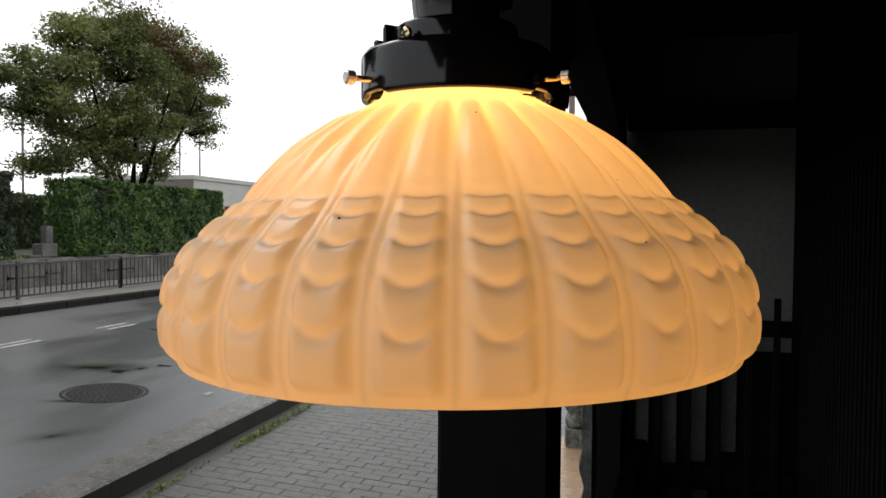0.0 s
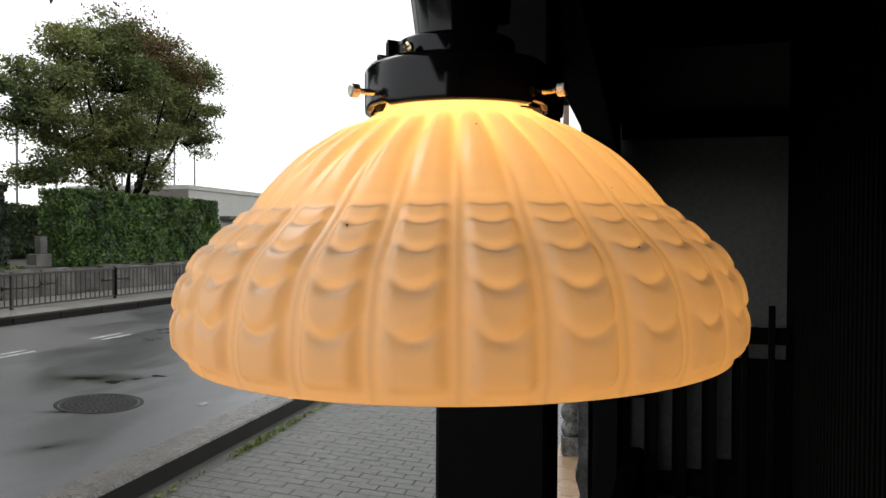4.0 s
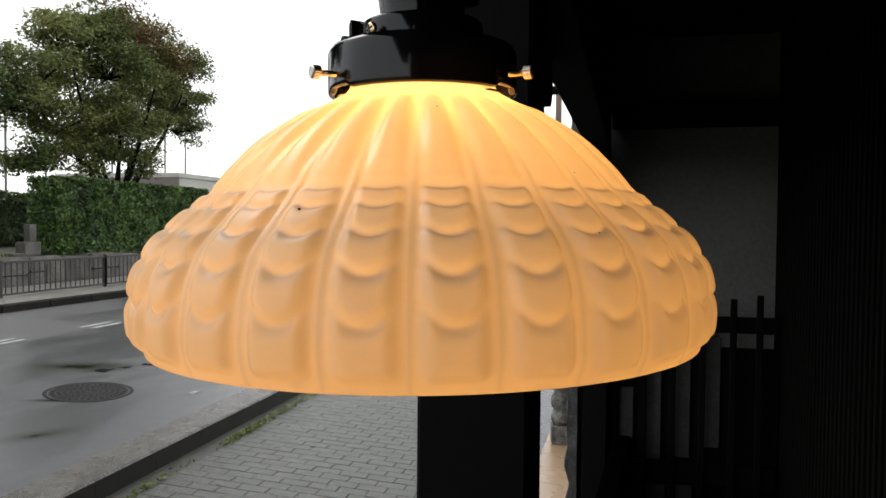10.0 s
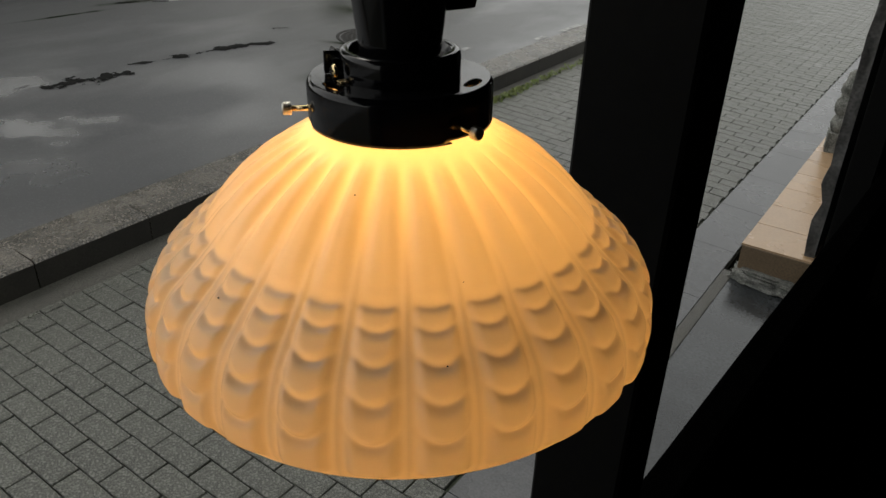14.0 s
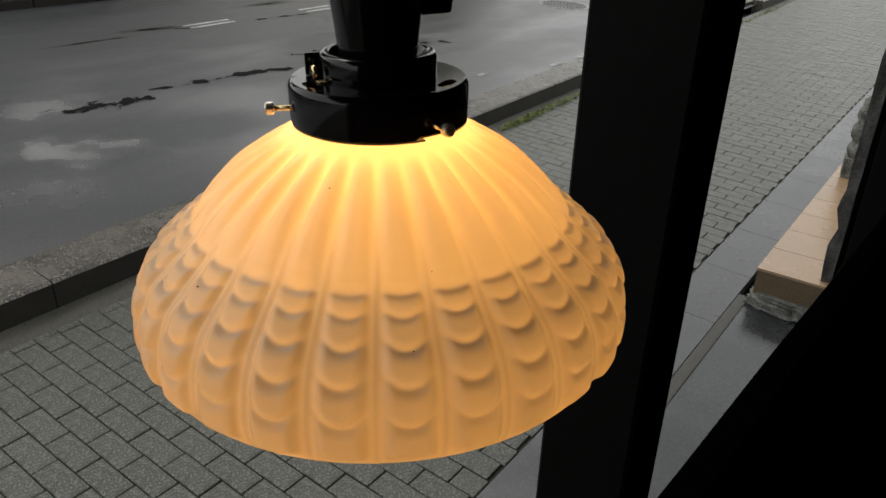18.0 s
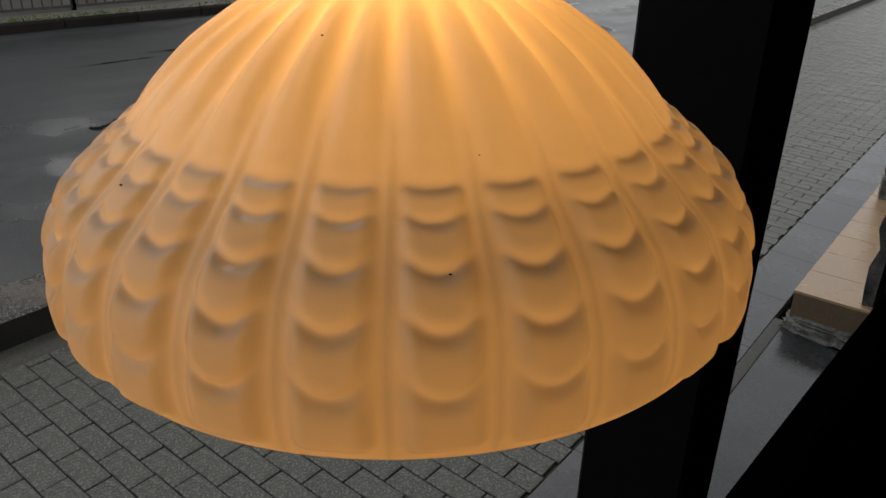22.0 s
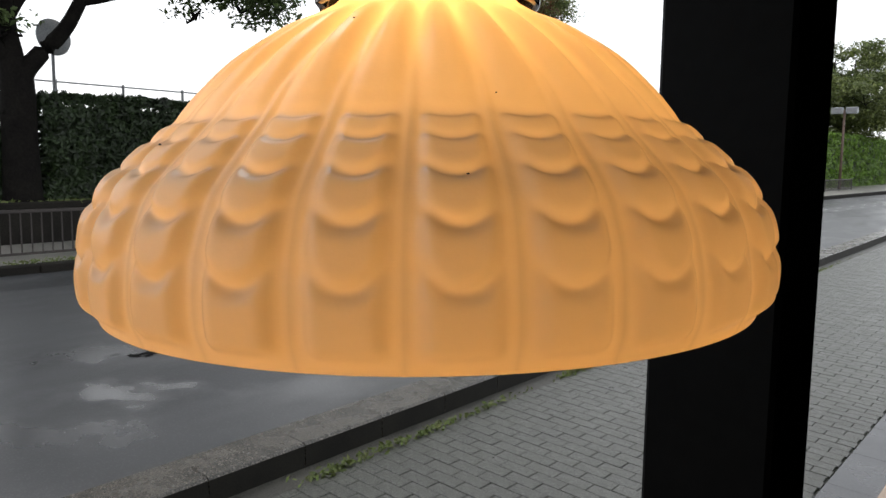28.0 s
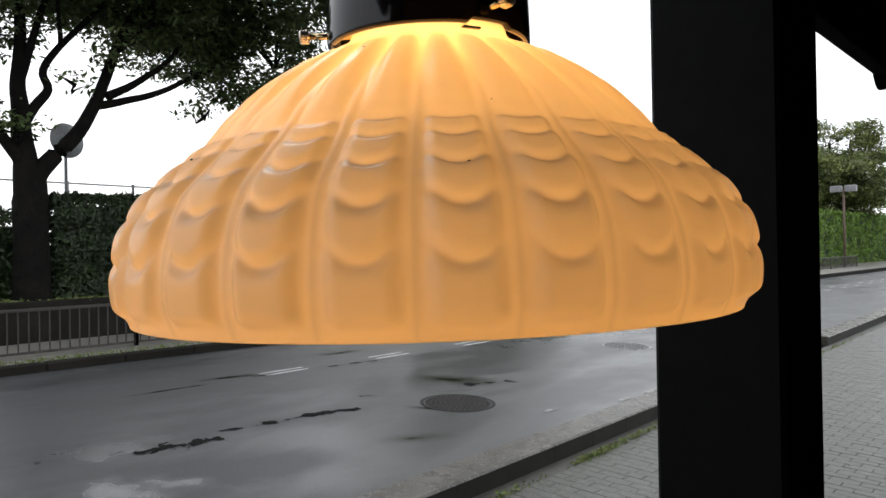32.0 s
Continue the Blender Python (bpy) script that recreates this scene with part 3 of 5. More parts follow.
def slotted_top(z=1.7777):
    """Flat ring with three kidney slots and three small square holes, with the depth of the moulding."""
    holes = []
    for a in (13, 133, -107):
        ring = [(0.0303 + 0.0026 * math.sin(radians(p)), a + 12.0 * math.copysign(abs(math.cos(radians(p))) ** 0.6, math.cos(radians(p)))) for p in range(0, 360, 12)]
        holes.append([polar(r, d, z) for r, d in ring])
    for a in (-136, -14, 106):
        holes.append([polar(r, a + d, z) for r, d in ((0.0329, -3.0), (0.0349, -2.8), (0.0349, 2.8), (0.0329, 3.0))])
    outer = [polar(0.0351, 3 * i, z) for i in range(120)]
    inner = [polar(0.0225, 3 * i, z) for i in range(120)]
    bm = bmesh.new()
    edges = []
    for points in [outer, inner] + holes:
        edges += loop_edges(bm, points)
    bmesh.ops.triangle_fill(bm, use_beauty=True, use_dissolve=False, edges=edges)
    for points in holes:
        top = [bm.verts.new(p) for p in points]
        low = [bm.verts.new((p[0], p[1], z - 0.0022)) for p in points]
        for i in range(len(points)):
            k = (i + 1) % len(points)
            bm.faces.new((top[i], top[k], low[k], low[i]))
    return bm


part("holder_top", slotted_top(), M_PLASTIC, lamp, "slotted black top of the holder")
solid("collar", rounded([(0.0230, 1.7762), (0.0236, 1.7770), (0.0236, 1.7868), (0.0225, 1.7880), (0.0195, 1.7880), (0.0195, 1.7840), (0.0150, 1.7840)]), M_PLASTIC, lamp)
solid("socket", rounded([(0.0155, 1.783), (0.0161, 1.7895), (0.0189, 1.8135), (0.0200, 1.8145), (0.0200, 1.8255), (0.0191, 1.8265), (0.0186, 1.858), (0.014, 1.870), (0.006, 1.872)]), M_PLASTIC, lamp, "tapered black socket")
solid("hanging_pipe", [(0.0055, 1.868), (0.0055, 2.700)], M_PLASTIC, lamp, n=20)
M_BULB = bpy.data.materials.new("glowing_opal_bulb")
M_BULB.use_nodes = True
bulb_node = M_BULB.node_tree.nodes["Principled BSDF"]
bulb_node.inputs["Base Color"].default_value = (0.9, 0.86, 0.78, 1)
bulb_node.inputs["Emission Color"].default_value = BULB_COLOUR
bulb_node.inputs["Emission Strength"].default_value = BULB_STRENGTH
solid("bulb", [(0.0005, 1.706), (0.009, 1.708), (0.016, 1.714), (0.0195, 1.722), (0.0195, 1.732), (0.016, 1.742), (0.011, 1.750)], M_BULB, lamp, "round glowing bulb inside the shade", n=20)
solid("bulb_neck", [(0.0112, 1.750), (0.0112, 1.785)], M_STEEL, lamp, n=20)
# switch lever on the socket's side
bm = box((0.017, -0.006, 1.8005), (0.036, 0.006, 1.835), 0.002, 2)
for v in bm.verts:
    if v.co.z < 1.810 and v.co.x > 0.022:
        v.co.x -= 0.005
    elif v.co.x < 0.02:
        v.co.x -= 0.002
sw = part("switch_lever", bm, M_PLASTIC, lamp)
sw.matrix_local = pose(0, 0, 0, 0, 0, 66)
for a, reach in ((-134.5, 0.0278), (-14.0, 0.0275), (106.0, 0.0285)):
    screw = empty("thumb_screw", (0, 0, 0))
    screw.parent = lamp
    m = pose(0, 0, 0, 0, 0, a) @ pose(reach, 0, 1.7655, 0, 90, 0)
    screw.matrix_local = m
    screw["label"] = "small brass thumb screw with knurled head"
    solid("shank", [(0.0, 0.0), (0.00115, 0.0), (0.00115, 0.0150), (0, 0.0150)], M_BRASS, screw, n=16)
    verts, faces = lathe([(0.0, 0.0148), (0.0016, 0.0148), (0.0024, 0.0152), (0.0024, 0.0180), (0.0019, 0.0186), (0.0, 0.0187)], 36)
    verts = [(x * (1.06 if (k % 2) and 0.015 < z < 0.0182 else 1), y * (1.06 if (k % 2) and 0.015 < z < 0.0182 else 1), z) for k, (x, y, z) in enumerate(verts)]
    part("knurled_head", mesh_of("knurled_head", verts, faces, M_STEEL), None, screw)
    boss = solid("screw_boss", rounded([(0.0, 0.0040), (0.0034, 0.0040), (0.0034, 0.0074), (0.0, 0.0076)], 0.0004), M_PLASTIC, lamp, n=20)
    boss.matrix_local = m
    tab = part("retaining_clip", box((0.0285, -0.0032, 1.7588), (0.0336, 0.0032, 1.7595), 0.0002), M_PLASTIC, lamp)
    tab.matrix_local = pose(0, 0, 0, 0, 0, a - 9)
# terminal bracket with its screw beside the collar
term_bm = box((0.0226, -0.0052, 1.7778), (0.0290, -0.0042, 1.7868), 0.0003)
for lo, hi in (((0.0240, -0.0060, 1.7788), (0.0290, -0.0052, 1.7796)), ((0.0240, -0.0060, 1.7850), (0.0290, -0.0052, 1.7858)), ((0.0282, -0.0060, 1.7796), (0.0290, -0.0052, 1.7850)), ((0.0226, -0.0042, 1.7778), (0.0262, 0.0020, 1.7850))):
    box(lo, hi, 0.0002, bm=term_bm)
term = part("terminal_bracket", term_bm, M_PLASTIC, lamp, "black bracket holding a terminal screw")
term.matrix_local = pose(0, 0, 0, 0, 0, -131)
tscrew = solid("terminal_screw", rounded([(0, 0), (0.0027, 0.0), (0.0027, 0.0010), (0.0018, 0.0017), (0.0, 0.0020)], 0.0004), M_BRASS, lamp, "small brass cross-head terminal screw", n=24)
tscrew.matrix_local = pose(0, 0, 0, 0, 0, -118) @ pose(0.0262, 0, 1.7815, 0, 90, 0)
for turn in (20, 110):
    slot = part("screw_slot", box((-0.0017, -0.0003, 0.0014), (0.0017, 0.0003, 0.00215)), M_PLASTIC, tscrew)
    slot.matrix_local = pose(0, 0, 0, 0, 0, turn)
tail = solid("terminal_lever", [(0, 0), (0.0013, 0), (0.0013, 0.0055), (0, 0.006)], M_PLASTIC, lamp, n=12)
tail.matrix_local = pose(0, 0, 0, 0, 0, -170) @ pose(0.0262, 0, 1.7825, 0, 80, 0)
contact = part("terminal_contact", box((0.0236, -0.0010, 1.7780), (0.0268, 0.0030, 1.7786), 0.0001), M_BRASS, lamp, "small bent brass contact strip")
contact.matrix_local = pose(0, 0, 0, 0, 0, -112)
for turn, z, r in ((-97.4, 1713.7, 0.35), (-69.7, 1746.4, 0.3), (-50.0, 1704.9, 0.3), (-43.3, 1707.3, 0.3), (-39.3, 1707.6, 0.2), (-62.9, 1710.6, 0.15), (-36.2, 1726.5, 0.18)):
    bm = bmesh.new()
    bmesh.ops.create_icosphere(bm, subdivisions=2, radius=r / 1000, matrix=Matrix.Diagonal((1.0, 1.3, 0.8, 1)))
    speck = part("soot_speck", bm, M_IRON, lamp, "tiny dark speck stuck to the glass")
    u = 2 * (((turn - PHASE) * PETALS / 360) % 1) - 1
    low, reach, high = np.interp([0.5 - z, -z, -0.5 - z], [-p[1] for p in OUTLINE], [p[0] for p in OUTLINE])
    out = Vector((1, 0, low - high)).normalized() * (shade_offset(u, z) + 0.2)
    speck.matrix_local = pose(0, 0, 0, 0, 0, turn) @ pose((reach + out.x) / 1000, 0, (z + out.z) / 1000)

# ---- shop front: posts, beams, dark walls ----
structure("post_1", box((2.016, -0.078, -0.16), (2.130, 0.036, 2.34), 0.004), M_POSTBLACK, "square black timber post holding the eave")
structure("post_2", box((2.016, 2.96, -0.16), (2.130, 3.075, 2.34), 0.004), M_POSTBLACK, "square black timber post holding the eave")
# added to block sky light where the eave meets the higher inner ceiling
structure("trim_riser", box((2.0835, -3.6, 2.338), (2.1225, 6.0, 2.76)), M_BLACKWOOD, "black boards added to close the gap between eave and ceiling")
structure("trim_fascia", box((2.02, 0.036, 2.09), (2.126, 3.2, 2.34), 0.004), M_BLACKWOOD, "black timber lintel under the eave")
arm = box((2.016, 0.036, 2.0), (2.044, 0.90, 2.09), 0.004, 2)
end = bmesh.ops.create_cone(arm, cap_ends=True, segments=28, radius1=0.06, radius2=0.06, depth=0.032, matrix=Matrix.Translation((2.030, 0.90, 2.04)) @ Matrix.Rotation(radians(90), 4, "Y"))
structure("trim_bracket", arm, M_BLACKWOOD, "black bracket arm with a rounded end beside the post")
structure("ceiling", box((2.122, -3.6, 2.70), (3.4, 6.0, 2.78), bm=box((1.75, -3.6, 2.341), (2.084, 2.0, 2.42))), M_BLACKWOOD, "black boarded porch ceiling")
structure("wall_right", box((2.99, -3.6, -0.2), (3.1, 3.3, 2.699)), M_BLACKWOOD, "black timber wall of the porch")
# out of view: added to keep light from entering behind the camera
structure("wall_back", box((2.2, -3.6, -0.2), (2.988, -3.5, 2.699)), M_BLACKWOOD, "unseen black wall added to close the porch behind the camera")
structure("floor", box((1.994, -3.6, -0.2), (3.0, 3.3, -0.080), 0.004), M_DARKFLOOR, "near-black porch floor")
for k in range(44):
    y = 0.9 + k * 0.055
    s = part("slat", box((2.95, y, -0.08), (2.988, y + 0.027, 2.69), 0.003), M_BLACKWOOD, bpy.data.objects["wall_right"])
low = bmesh.new()
foot = [(1.992, 0.04), (2.027, 0.60), (2.060, 1.20), (2.105, 1.90), (2.165, 2.94)]
rims = []
for x, y in foot:
    rims.append([low.verts.new((x + dx, y, z)) for dx, z in ((0, -0.12), (0, 0.676), (0.014, 0.69), (0.075, 0.69), (0.09, 0.676), (0.09, -0.12))])
for a, b in zip(rims, rims[1:]):
    for i in range(5):
        low.faces.new((a[i], b[i], b[i + 1], a[i + 1]))
low.faces.new(rims[0])
low.faces.new(rims[-1][::-1])
bmesh.ops.recalc_face_normals(low, faces=low.faces)
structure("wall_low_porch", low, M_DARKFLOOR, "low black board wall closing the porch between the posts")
wall_end = structure("wall_end", box((1.99, 3.30, -0.2), (3.1, 3.40, 2.699)), M_PLASTER, "dim grey plastered wall at the end of the porch")
structure("trim_beam", box((1.60, 2.99, 2.376), (2.02, 3.04, 2.412), 0.004), M_BLACKWOOD, "thin black beam end beyond the far post")
structure("trim_strip", box((2.052, 3.04, -0.08), (2.066, 3.058, 1.5), 0.002), M_DIMBOARD, "thin grey metal edge strip beside the gate")
structure("trim_header", box((2.13, 3.18, 2.225), (2.95, 3.29, 2.34), 0.004), M_BLACKWOOD, "black header board above the gate")
gate = empty("picket_gate", (2.13, 3.05, -0.085), "black wooden picket gate with pale boards behind", "gate")
for k, x in enumerate((0.02, 0.16, 0.30, 0.44, 0.58, 0.70)):
    part("picket", box((x, 0, 0.0), (x + 0.03, 0.025, 1.45 + 0.02 * (k % 2)), 0.004), M_BLACKWOOD, gate)
part("rail", box((0.0, 0.026, 1.28), (0.80, 0.05, 1.36), 0.003), M_BLACKWOOD, gate)
part("rail", box((0.0, 0.026, 0.52), (0.80, 0.05, 0.62), 0.003), M_BLACKWOOD, gate)
for x0, x1, z0, z1 in ((0.055, 0.13, 0.68, 0.98), (0.195, 0.265, 0.62, 1.2), (0.335, 0.405, 0.64, 1.2), (0.475, 0.545, 0.7, 1.25), (0.2, 0.29, 0.3, 0.5), (0.34, 0.42, 0.3, 0.5)):
    part("board", box((x0, 0.06, z0), (x1, 0.075, z1), 0.003), M_DIMBOARD, gate)
# black sheet added to stand for the weaker light low on the wall
part("backing_board", box((0.0, 0.085, 0.0), (0.82, 0.10, 1.20), 0.003), M_BLACKWOOD, gate)
wall_rock = bmesh.new()
box((1.935, 3.0, -0.2), (1.985, 5.6, 2.3), 0.0, bm=wall_rock)
bmesh.ops.subdivide_edges(wall_rock, edges=wall_rock.edges[:], cuts=24, use_grid_fill=True)
for v in wall_rock.verts:
    p = v.co
    if p.x < 1.96:
        v.co.x += 0.03 * noise.noise(Vector((0, p.y * 9, p.z * 9)))
    if p.y < 3.02:
        v.co.y += 0.02 * noise.noise(Vector((p.x * 20, 3, p.z * 11)))
structure("wall_rock", wall_rock, M_ROUGHROCK, "rough dark stone-faced wall end")


# ---- tiled step and stones beside it ----
step = empty("tiled_step", (1.654, 2.945, -0.085), "low step clad in beige ceramic tiles", "step")
part("core", box((0.012, 0.012, 0.0), (0.33, 2.75, 0.182)), M_BROWNTILE, step)
part("riser", box((0.0, 0.0, 0.03), (0.335, 0.012, 0.186), 0.002), M_BROWNTILE, step, "brown front face tile")
for k in range(9):
    y = 0.004 + k * 0.302
    part("tile", box((-0.006, y, 0.184), (0.335, y + 0.298, 0.196), 0.002), M_TILE, step)
lump = bmesh.new()
bmesh.ops.create_icosphere(lump, subdivisions=5, radius=1)
for v in lump.verts:
    d = v.co.normalized()
    q = Vector([math.copysign(abs(c) ** 0.4, c) for c in d])
    k = 1 + 0.30 * noise.noise(d * 2.3) + 0.16 * noise.noise(d * 6) + 0.09 * noise.noise(d * 14)
    v.co = Vector((q.x * 0.155 * k, q.y * 0.06 * k, max(q.z, -0.85) * 0.035 * k))
stone = part("broken_stone", lump, M_CARVED, None)
stone.matrix_world = pose(1.80, 2.94, -0.055, 0, 0, -6)
tagged(stone, "rough broken slab of pale concrete lying before the step", "stone")


def carved_stone(at, height, turn):
    ob = empty("carved_stone_post", at, "pale grey carved stone ornament standing on the tiled step", "stone ornament", "carved stones on the step", rot=turn)
    part("base", box((-0.07, -0.07, 0), (0.07, 0.07, height * 0.24), 0.006, 2), M_CARVED, ob)
    verts, faces = lathe([(0.001, 0.24), (0.055, 0.24), (0.072, 0.30), (0.074, 0.36), (0.058, 0.42), (0.050, 0.44), (0.066, 0.48), (0.076, 0.55), (0.070, 0.62), (0.052, 0.66), (0.052, 0.70), (0.062, 0.73), (0.062, 0.80), (0.050, 0.84), (0.038, 0.95), (0.001, 1.0)], 28)
    verts = [(x * (1 + 0.06 * math.sin(5 * math.atan2(y, x) + 25 * z)), y * (1 + 0.06 * math.sin(5 * math.atan2(y, x) + 25 * z)), z * height) for x, y, z in verts]
    part("carving", mesh_of("carving", verts, faces, M_CARVED, True), None, ob)
    return ob


carved_stone((1.755, 4.76, 0.111), 0.56, 10)
carved_stone((1.79, 5.55, 0.111), 0.60, 35)


# ---- kerbs ----
kerb = empty("kerb", (0, 0, 0), "weathered concrete kerb with a darker inner face", "kerb", kind="structure")
KH, KW = 0.132, 0.17
def kerb_stone(y0, y1):
    verts = []
    for y in (y0 + 0.003, y1 - 0.003):
        x = kerb_x(y)
        z = gz(x)
        for dx, dz in ((0, -0.1), (0, KH - 0.014), (-0.014, KH), (-KW, KH + 0.008), (-KW, -0.1)):
            verts.append((x + dx, y, z + dz))
    faces = [(0, 5, 6, 1), (1, 6, 7, 2), (2, 7, 8, 3), (3, 8, 9, 4), (4, 3, 2, 1, 0)[::-1], (5, 6, 7, 8, 9)]
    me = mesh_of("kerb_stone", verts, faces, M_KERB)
    # the inner face takes a darker material than the rest of the stone
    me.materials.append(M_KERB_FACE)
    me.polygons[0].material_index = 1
    ob = new("kerb_stone", me)
    ob.parent = kerb
for k in range(-5, 16):
    kerb_stone(k * 0.6, k * 0.6 + 0.6)
for k in range(21, 90):
    kerb_stone(k * 0.6, k * 0.6 + 0.6)
strip("road_gutter", [-0.173, -0.31], -5, 60, M_KERB, "pale concrete gutter between kerb and asphalt", dz=0.066 + 0.052, bend=lambda y: kerb_x(y), ny=30)
far_kerb = empty("kerb_far", (0, 0, 0), "dark concrete kerb along the far footway", "kerb", kind="structure")
for k in range(-10, 64):
    stone = part("kerb_stone", box((-0.17, 0.004, 0.2), (0, 0.896, 0.505), 0.015), M_DARKWALL, far_kerb)
    stone.matrix_local = pose(-6.70 + 0.026 * 0.9 * k, 0.9 * k, 0, 0, 0, -1.49)

structure("wall_low", box((-9.16, -12, 0.3), (-8.98, 9.55, 1.08), 0.02), M_DARKWALL, "low dark stained concrete wall beyond the footway")

# ---- road marks, manhole, crack ----
def road_z(x):
    return gz(x) + 0.06


def flat_patch(name, outline, mat, dz):
    verts = [(x, y, road_z(x) + dz) for x, y in outline]
    return new(name, mesh_of(name, verts, [tuple(range(len(verts)))], mat))


for k in range(0, 26):
    y = 4.34 + 1.67 * k
    x = -4.95 + 0.028 * (y - 4.34)
    for j in range(2):
        w = 0.045
        xx = x + j * (0.115 + 0.02 * k if k < 4 else 0.33)
        pts = [(xx + 0.004 * random.uniform(-1, 1) + (w if s else 0), y + 0.62 * f + 0.02 * random.uniform(-1, 1)) for s, fs in ((0, (0, .3, .6, 1)), (1, (1, .6, .3, 0))) for f in fs]
        tagged(flat_patch("road_dash", pts, M_PAINTLINE, 0.004), "worn white painted dash on the asphalt", "road marking", "centre line dashes", kind="structure")
for x, y, l in ((-1.68, 5.25, 0.16), (-1.40, 6.20, 0.22), (-1.39, 6.74, 0.55), (-1.42, 8.6, 0.5), (-1.46, 10.6, 0.5)):
    pts = [(x, y), (x + 0.06, y + 0.01), (x + 0.055, y + l), (x - 0.005, y + l - 0.02)]
    tagged(flat_patch("road_edge_mark", pts, M_FADED, 0.004), "faded white edge mark near the kerb", "road marking", "edge marks", kind="structure")

MANHOLE_FAR = (-3.035, 9.55, road_z(-3.035) - 0.003)
mh = empty("manhole_cover", (-2.462, 4.935, road_z(-2.462) - 0.003), "round rusty cast iron manhole cover set in the road", "manhole")
mh.rotation_euler = (0, math.atan(SLOPE), 0)
solid("frame_ring", [(0.335, 0.0), (0.372, 0.003), (0.372, 0.007), (0.340, 0.007), (0.335, 0.002)], M_IRON, mh)
solid("lid", [(0.0005, 0.006), (0.325, 0.006), (0.330, 0.002)], M_IRON, mh, n=64, smooth=False)
for ring in range(1, 7):
    for i in range(ring * 6):
        a = 2 * math.pi * i / (ring * 6) + ring * 0.2
        r = ring * 0.049
        b = part("stud", box((-0.015, -0.015, 0.005), (0.015, 0.015, 0.0105), 0.003), M_IRON, mh)
        b.matrix_local = pose(r * math.cos(a), r * math.sin(a), 0, 0, 0, math.degrees(a))
mh2 = copy_thing(mh, Matrix.Translation(MANHOLE_FAR) @ Euler((0, math.atan(SLOPE), 0)).to_matrix().to_4x4())
for ob in mh2.children_recursive:
    if ob.data and not ob.name.startswith("frame_ring"):
        ob.data = ob.data.copy()
        ob.data.materials.clear()
        ob.data.materials.append(M_ASPHALT)
    elif ob.data:
        ob.data = ob.data.copy()
        ob.data.materials.clear()
        ob.data.materials.append(M_FADED)
M_TAR = material("dark_tar", (0.008, 0.008, 0.008), (0.014, 0.014, 0.013), 0.9, 0.8, scale=14, fine=90, specular=0.05)
def crack(points, width, seed, cell=0.008):
    """Ragged patches of missing asphalt strung along a line."""
    line = [Vector((*p, 0)) for p in points]
    y0, y1 = points[0][1], points[-1][1]
    verts, faces, index = [], [], {}

    def corner(i, j):
        if (i, j) not in index:
            x, y = i * cell, j * cell
            d = noise.noise_vector(Vector((x * 60, y * 60, seed)))
            index[i, j] = len(verts)
            verts.append((x + 0.005 * d.x, y + 0.005 * d.y, road_z(x) + 0.003))
        return index[i, j]

    for j in range(int(y0 / cell) - 4, int(y1 / cell) + 5):
        y = j * cell
        f = min(max((y - y0) / (y1 - y0), 0), 0.999) * (len(line) - 1)
        mid = line[int(f)].lerp(line[int(f) + 1], f % 1).x
        over = max(y0 - y, y - y1, 0) * 4
        for i in range(int((mid - width) / cell) - 2, int((mid + width) / cell) + 2):
            x = i * cell
            n = 0.95 * noise.noise(Vector((x * 4, y * 6.5, seed * 3.1))) + 0.4 * noise.noise(Vector((x * 24, y * 17, seed))) + 0.2 * noise.noise(Vector((x * 60, y * 50, seed)))
            if n > 1.15 * abs(x - mid) / (0.5 * width) - 0.32 + over:
                faces.append((corner(i, j), corner(i + 1, j), corner(i + 1, j + 1), corner(i, j + 1)))
    ob = new("road_crack", mesh_of("road_crack", verts, faces, M_TAR))
    tagged(ob, "dark ragged tar seam along the asphalt", "road crack", "cracks in the road", kind="structure")


crack([(-3.09, 1.98), (-3.06, 2.25), (-3.02, 2.60)], 0.34, 1)
crack([(-3.20, 1.84), (-3.22, 1.93)], 0.03, 8)
crack([(-3.19, 2.72), (-3.15, 2.9), (-3.12, 3.06)], 0.14, 2)
crack([(-3.12, 3.04), (-3.10, 3.4), (-3.08, 3.6)], 0.20, 3)
crack([(-3.08, 3.58), (-3.05, 3.8), (-2.98, 4.05)], 0.28, 9)
crack([(-3.32, 4.44), (-3.24, 4.58), (-3.15, 4.70)], 0.11, 4)
crack([(-2.93, 5.66), (-2.84, 5.9), (-2.72, 6.15)], 0.22, 5)
crack([(-4.75, 5.2), (-4.7, 5.6), (-4.66, 6.05)], 0.1, 6)
crack([(-5.02, 3.9), (-4.92, 4.15), (-4.80, 4.36)], 0.09, 7)

# ---- far side: guard fence, stone wall, hedges ----
def guard_fence(y0, y1, x=-7.42):
    z = 0.46
    h = 0.62
    ob = empty("guard_fence", (x, y0, z), "low dark brown metal guard fence with upright bars", "fence", "guard fence sections")
    n = max(1, round((y1 - y0) / 2.55))
    span = (y1 - y0) / n
    for k in range(n + 1):
        part("post", box((-0.025, k * span - 0.025, -0.05), (0.025, k * span + 0.025, h + 0.02), 0.006), M_FENCE, ob)
    part("top_rail", box((-0.022, 0, h - 0.04), (0.022, y1 - y0, h), 0.006), M_FENCE, ob)
    part("bottom_rail", box((-0.015, 0, 0.07), (0.015, y1 - y0, 0.10), 0.004), M_FENCE, ob)
    bar = box((-0.007, -0.007, 0.09), (0.007, 0.007, h - 0.03))
    me = bpy.data.meshes.new("bar")
    bar.to_mesh(me)
    bar.free()
    me.materials.append(M_FENCE)
    for k in range(int((y1 - y0) / 0.12)):
        b = part("bar", me, None, ob)
        b.location = (0, 0.06 + k * 0.12, 0)
    return ob


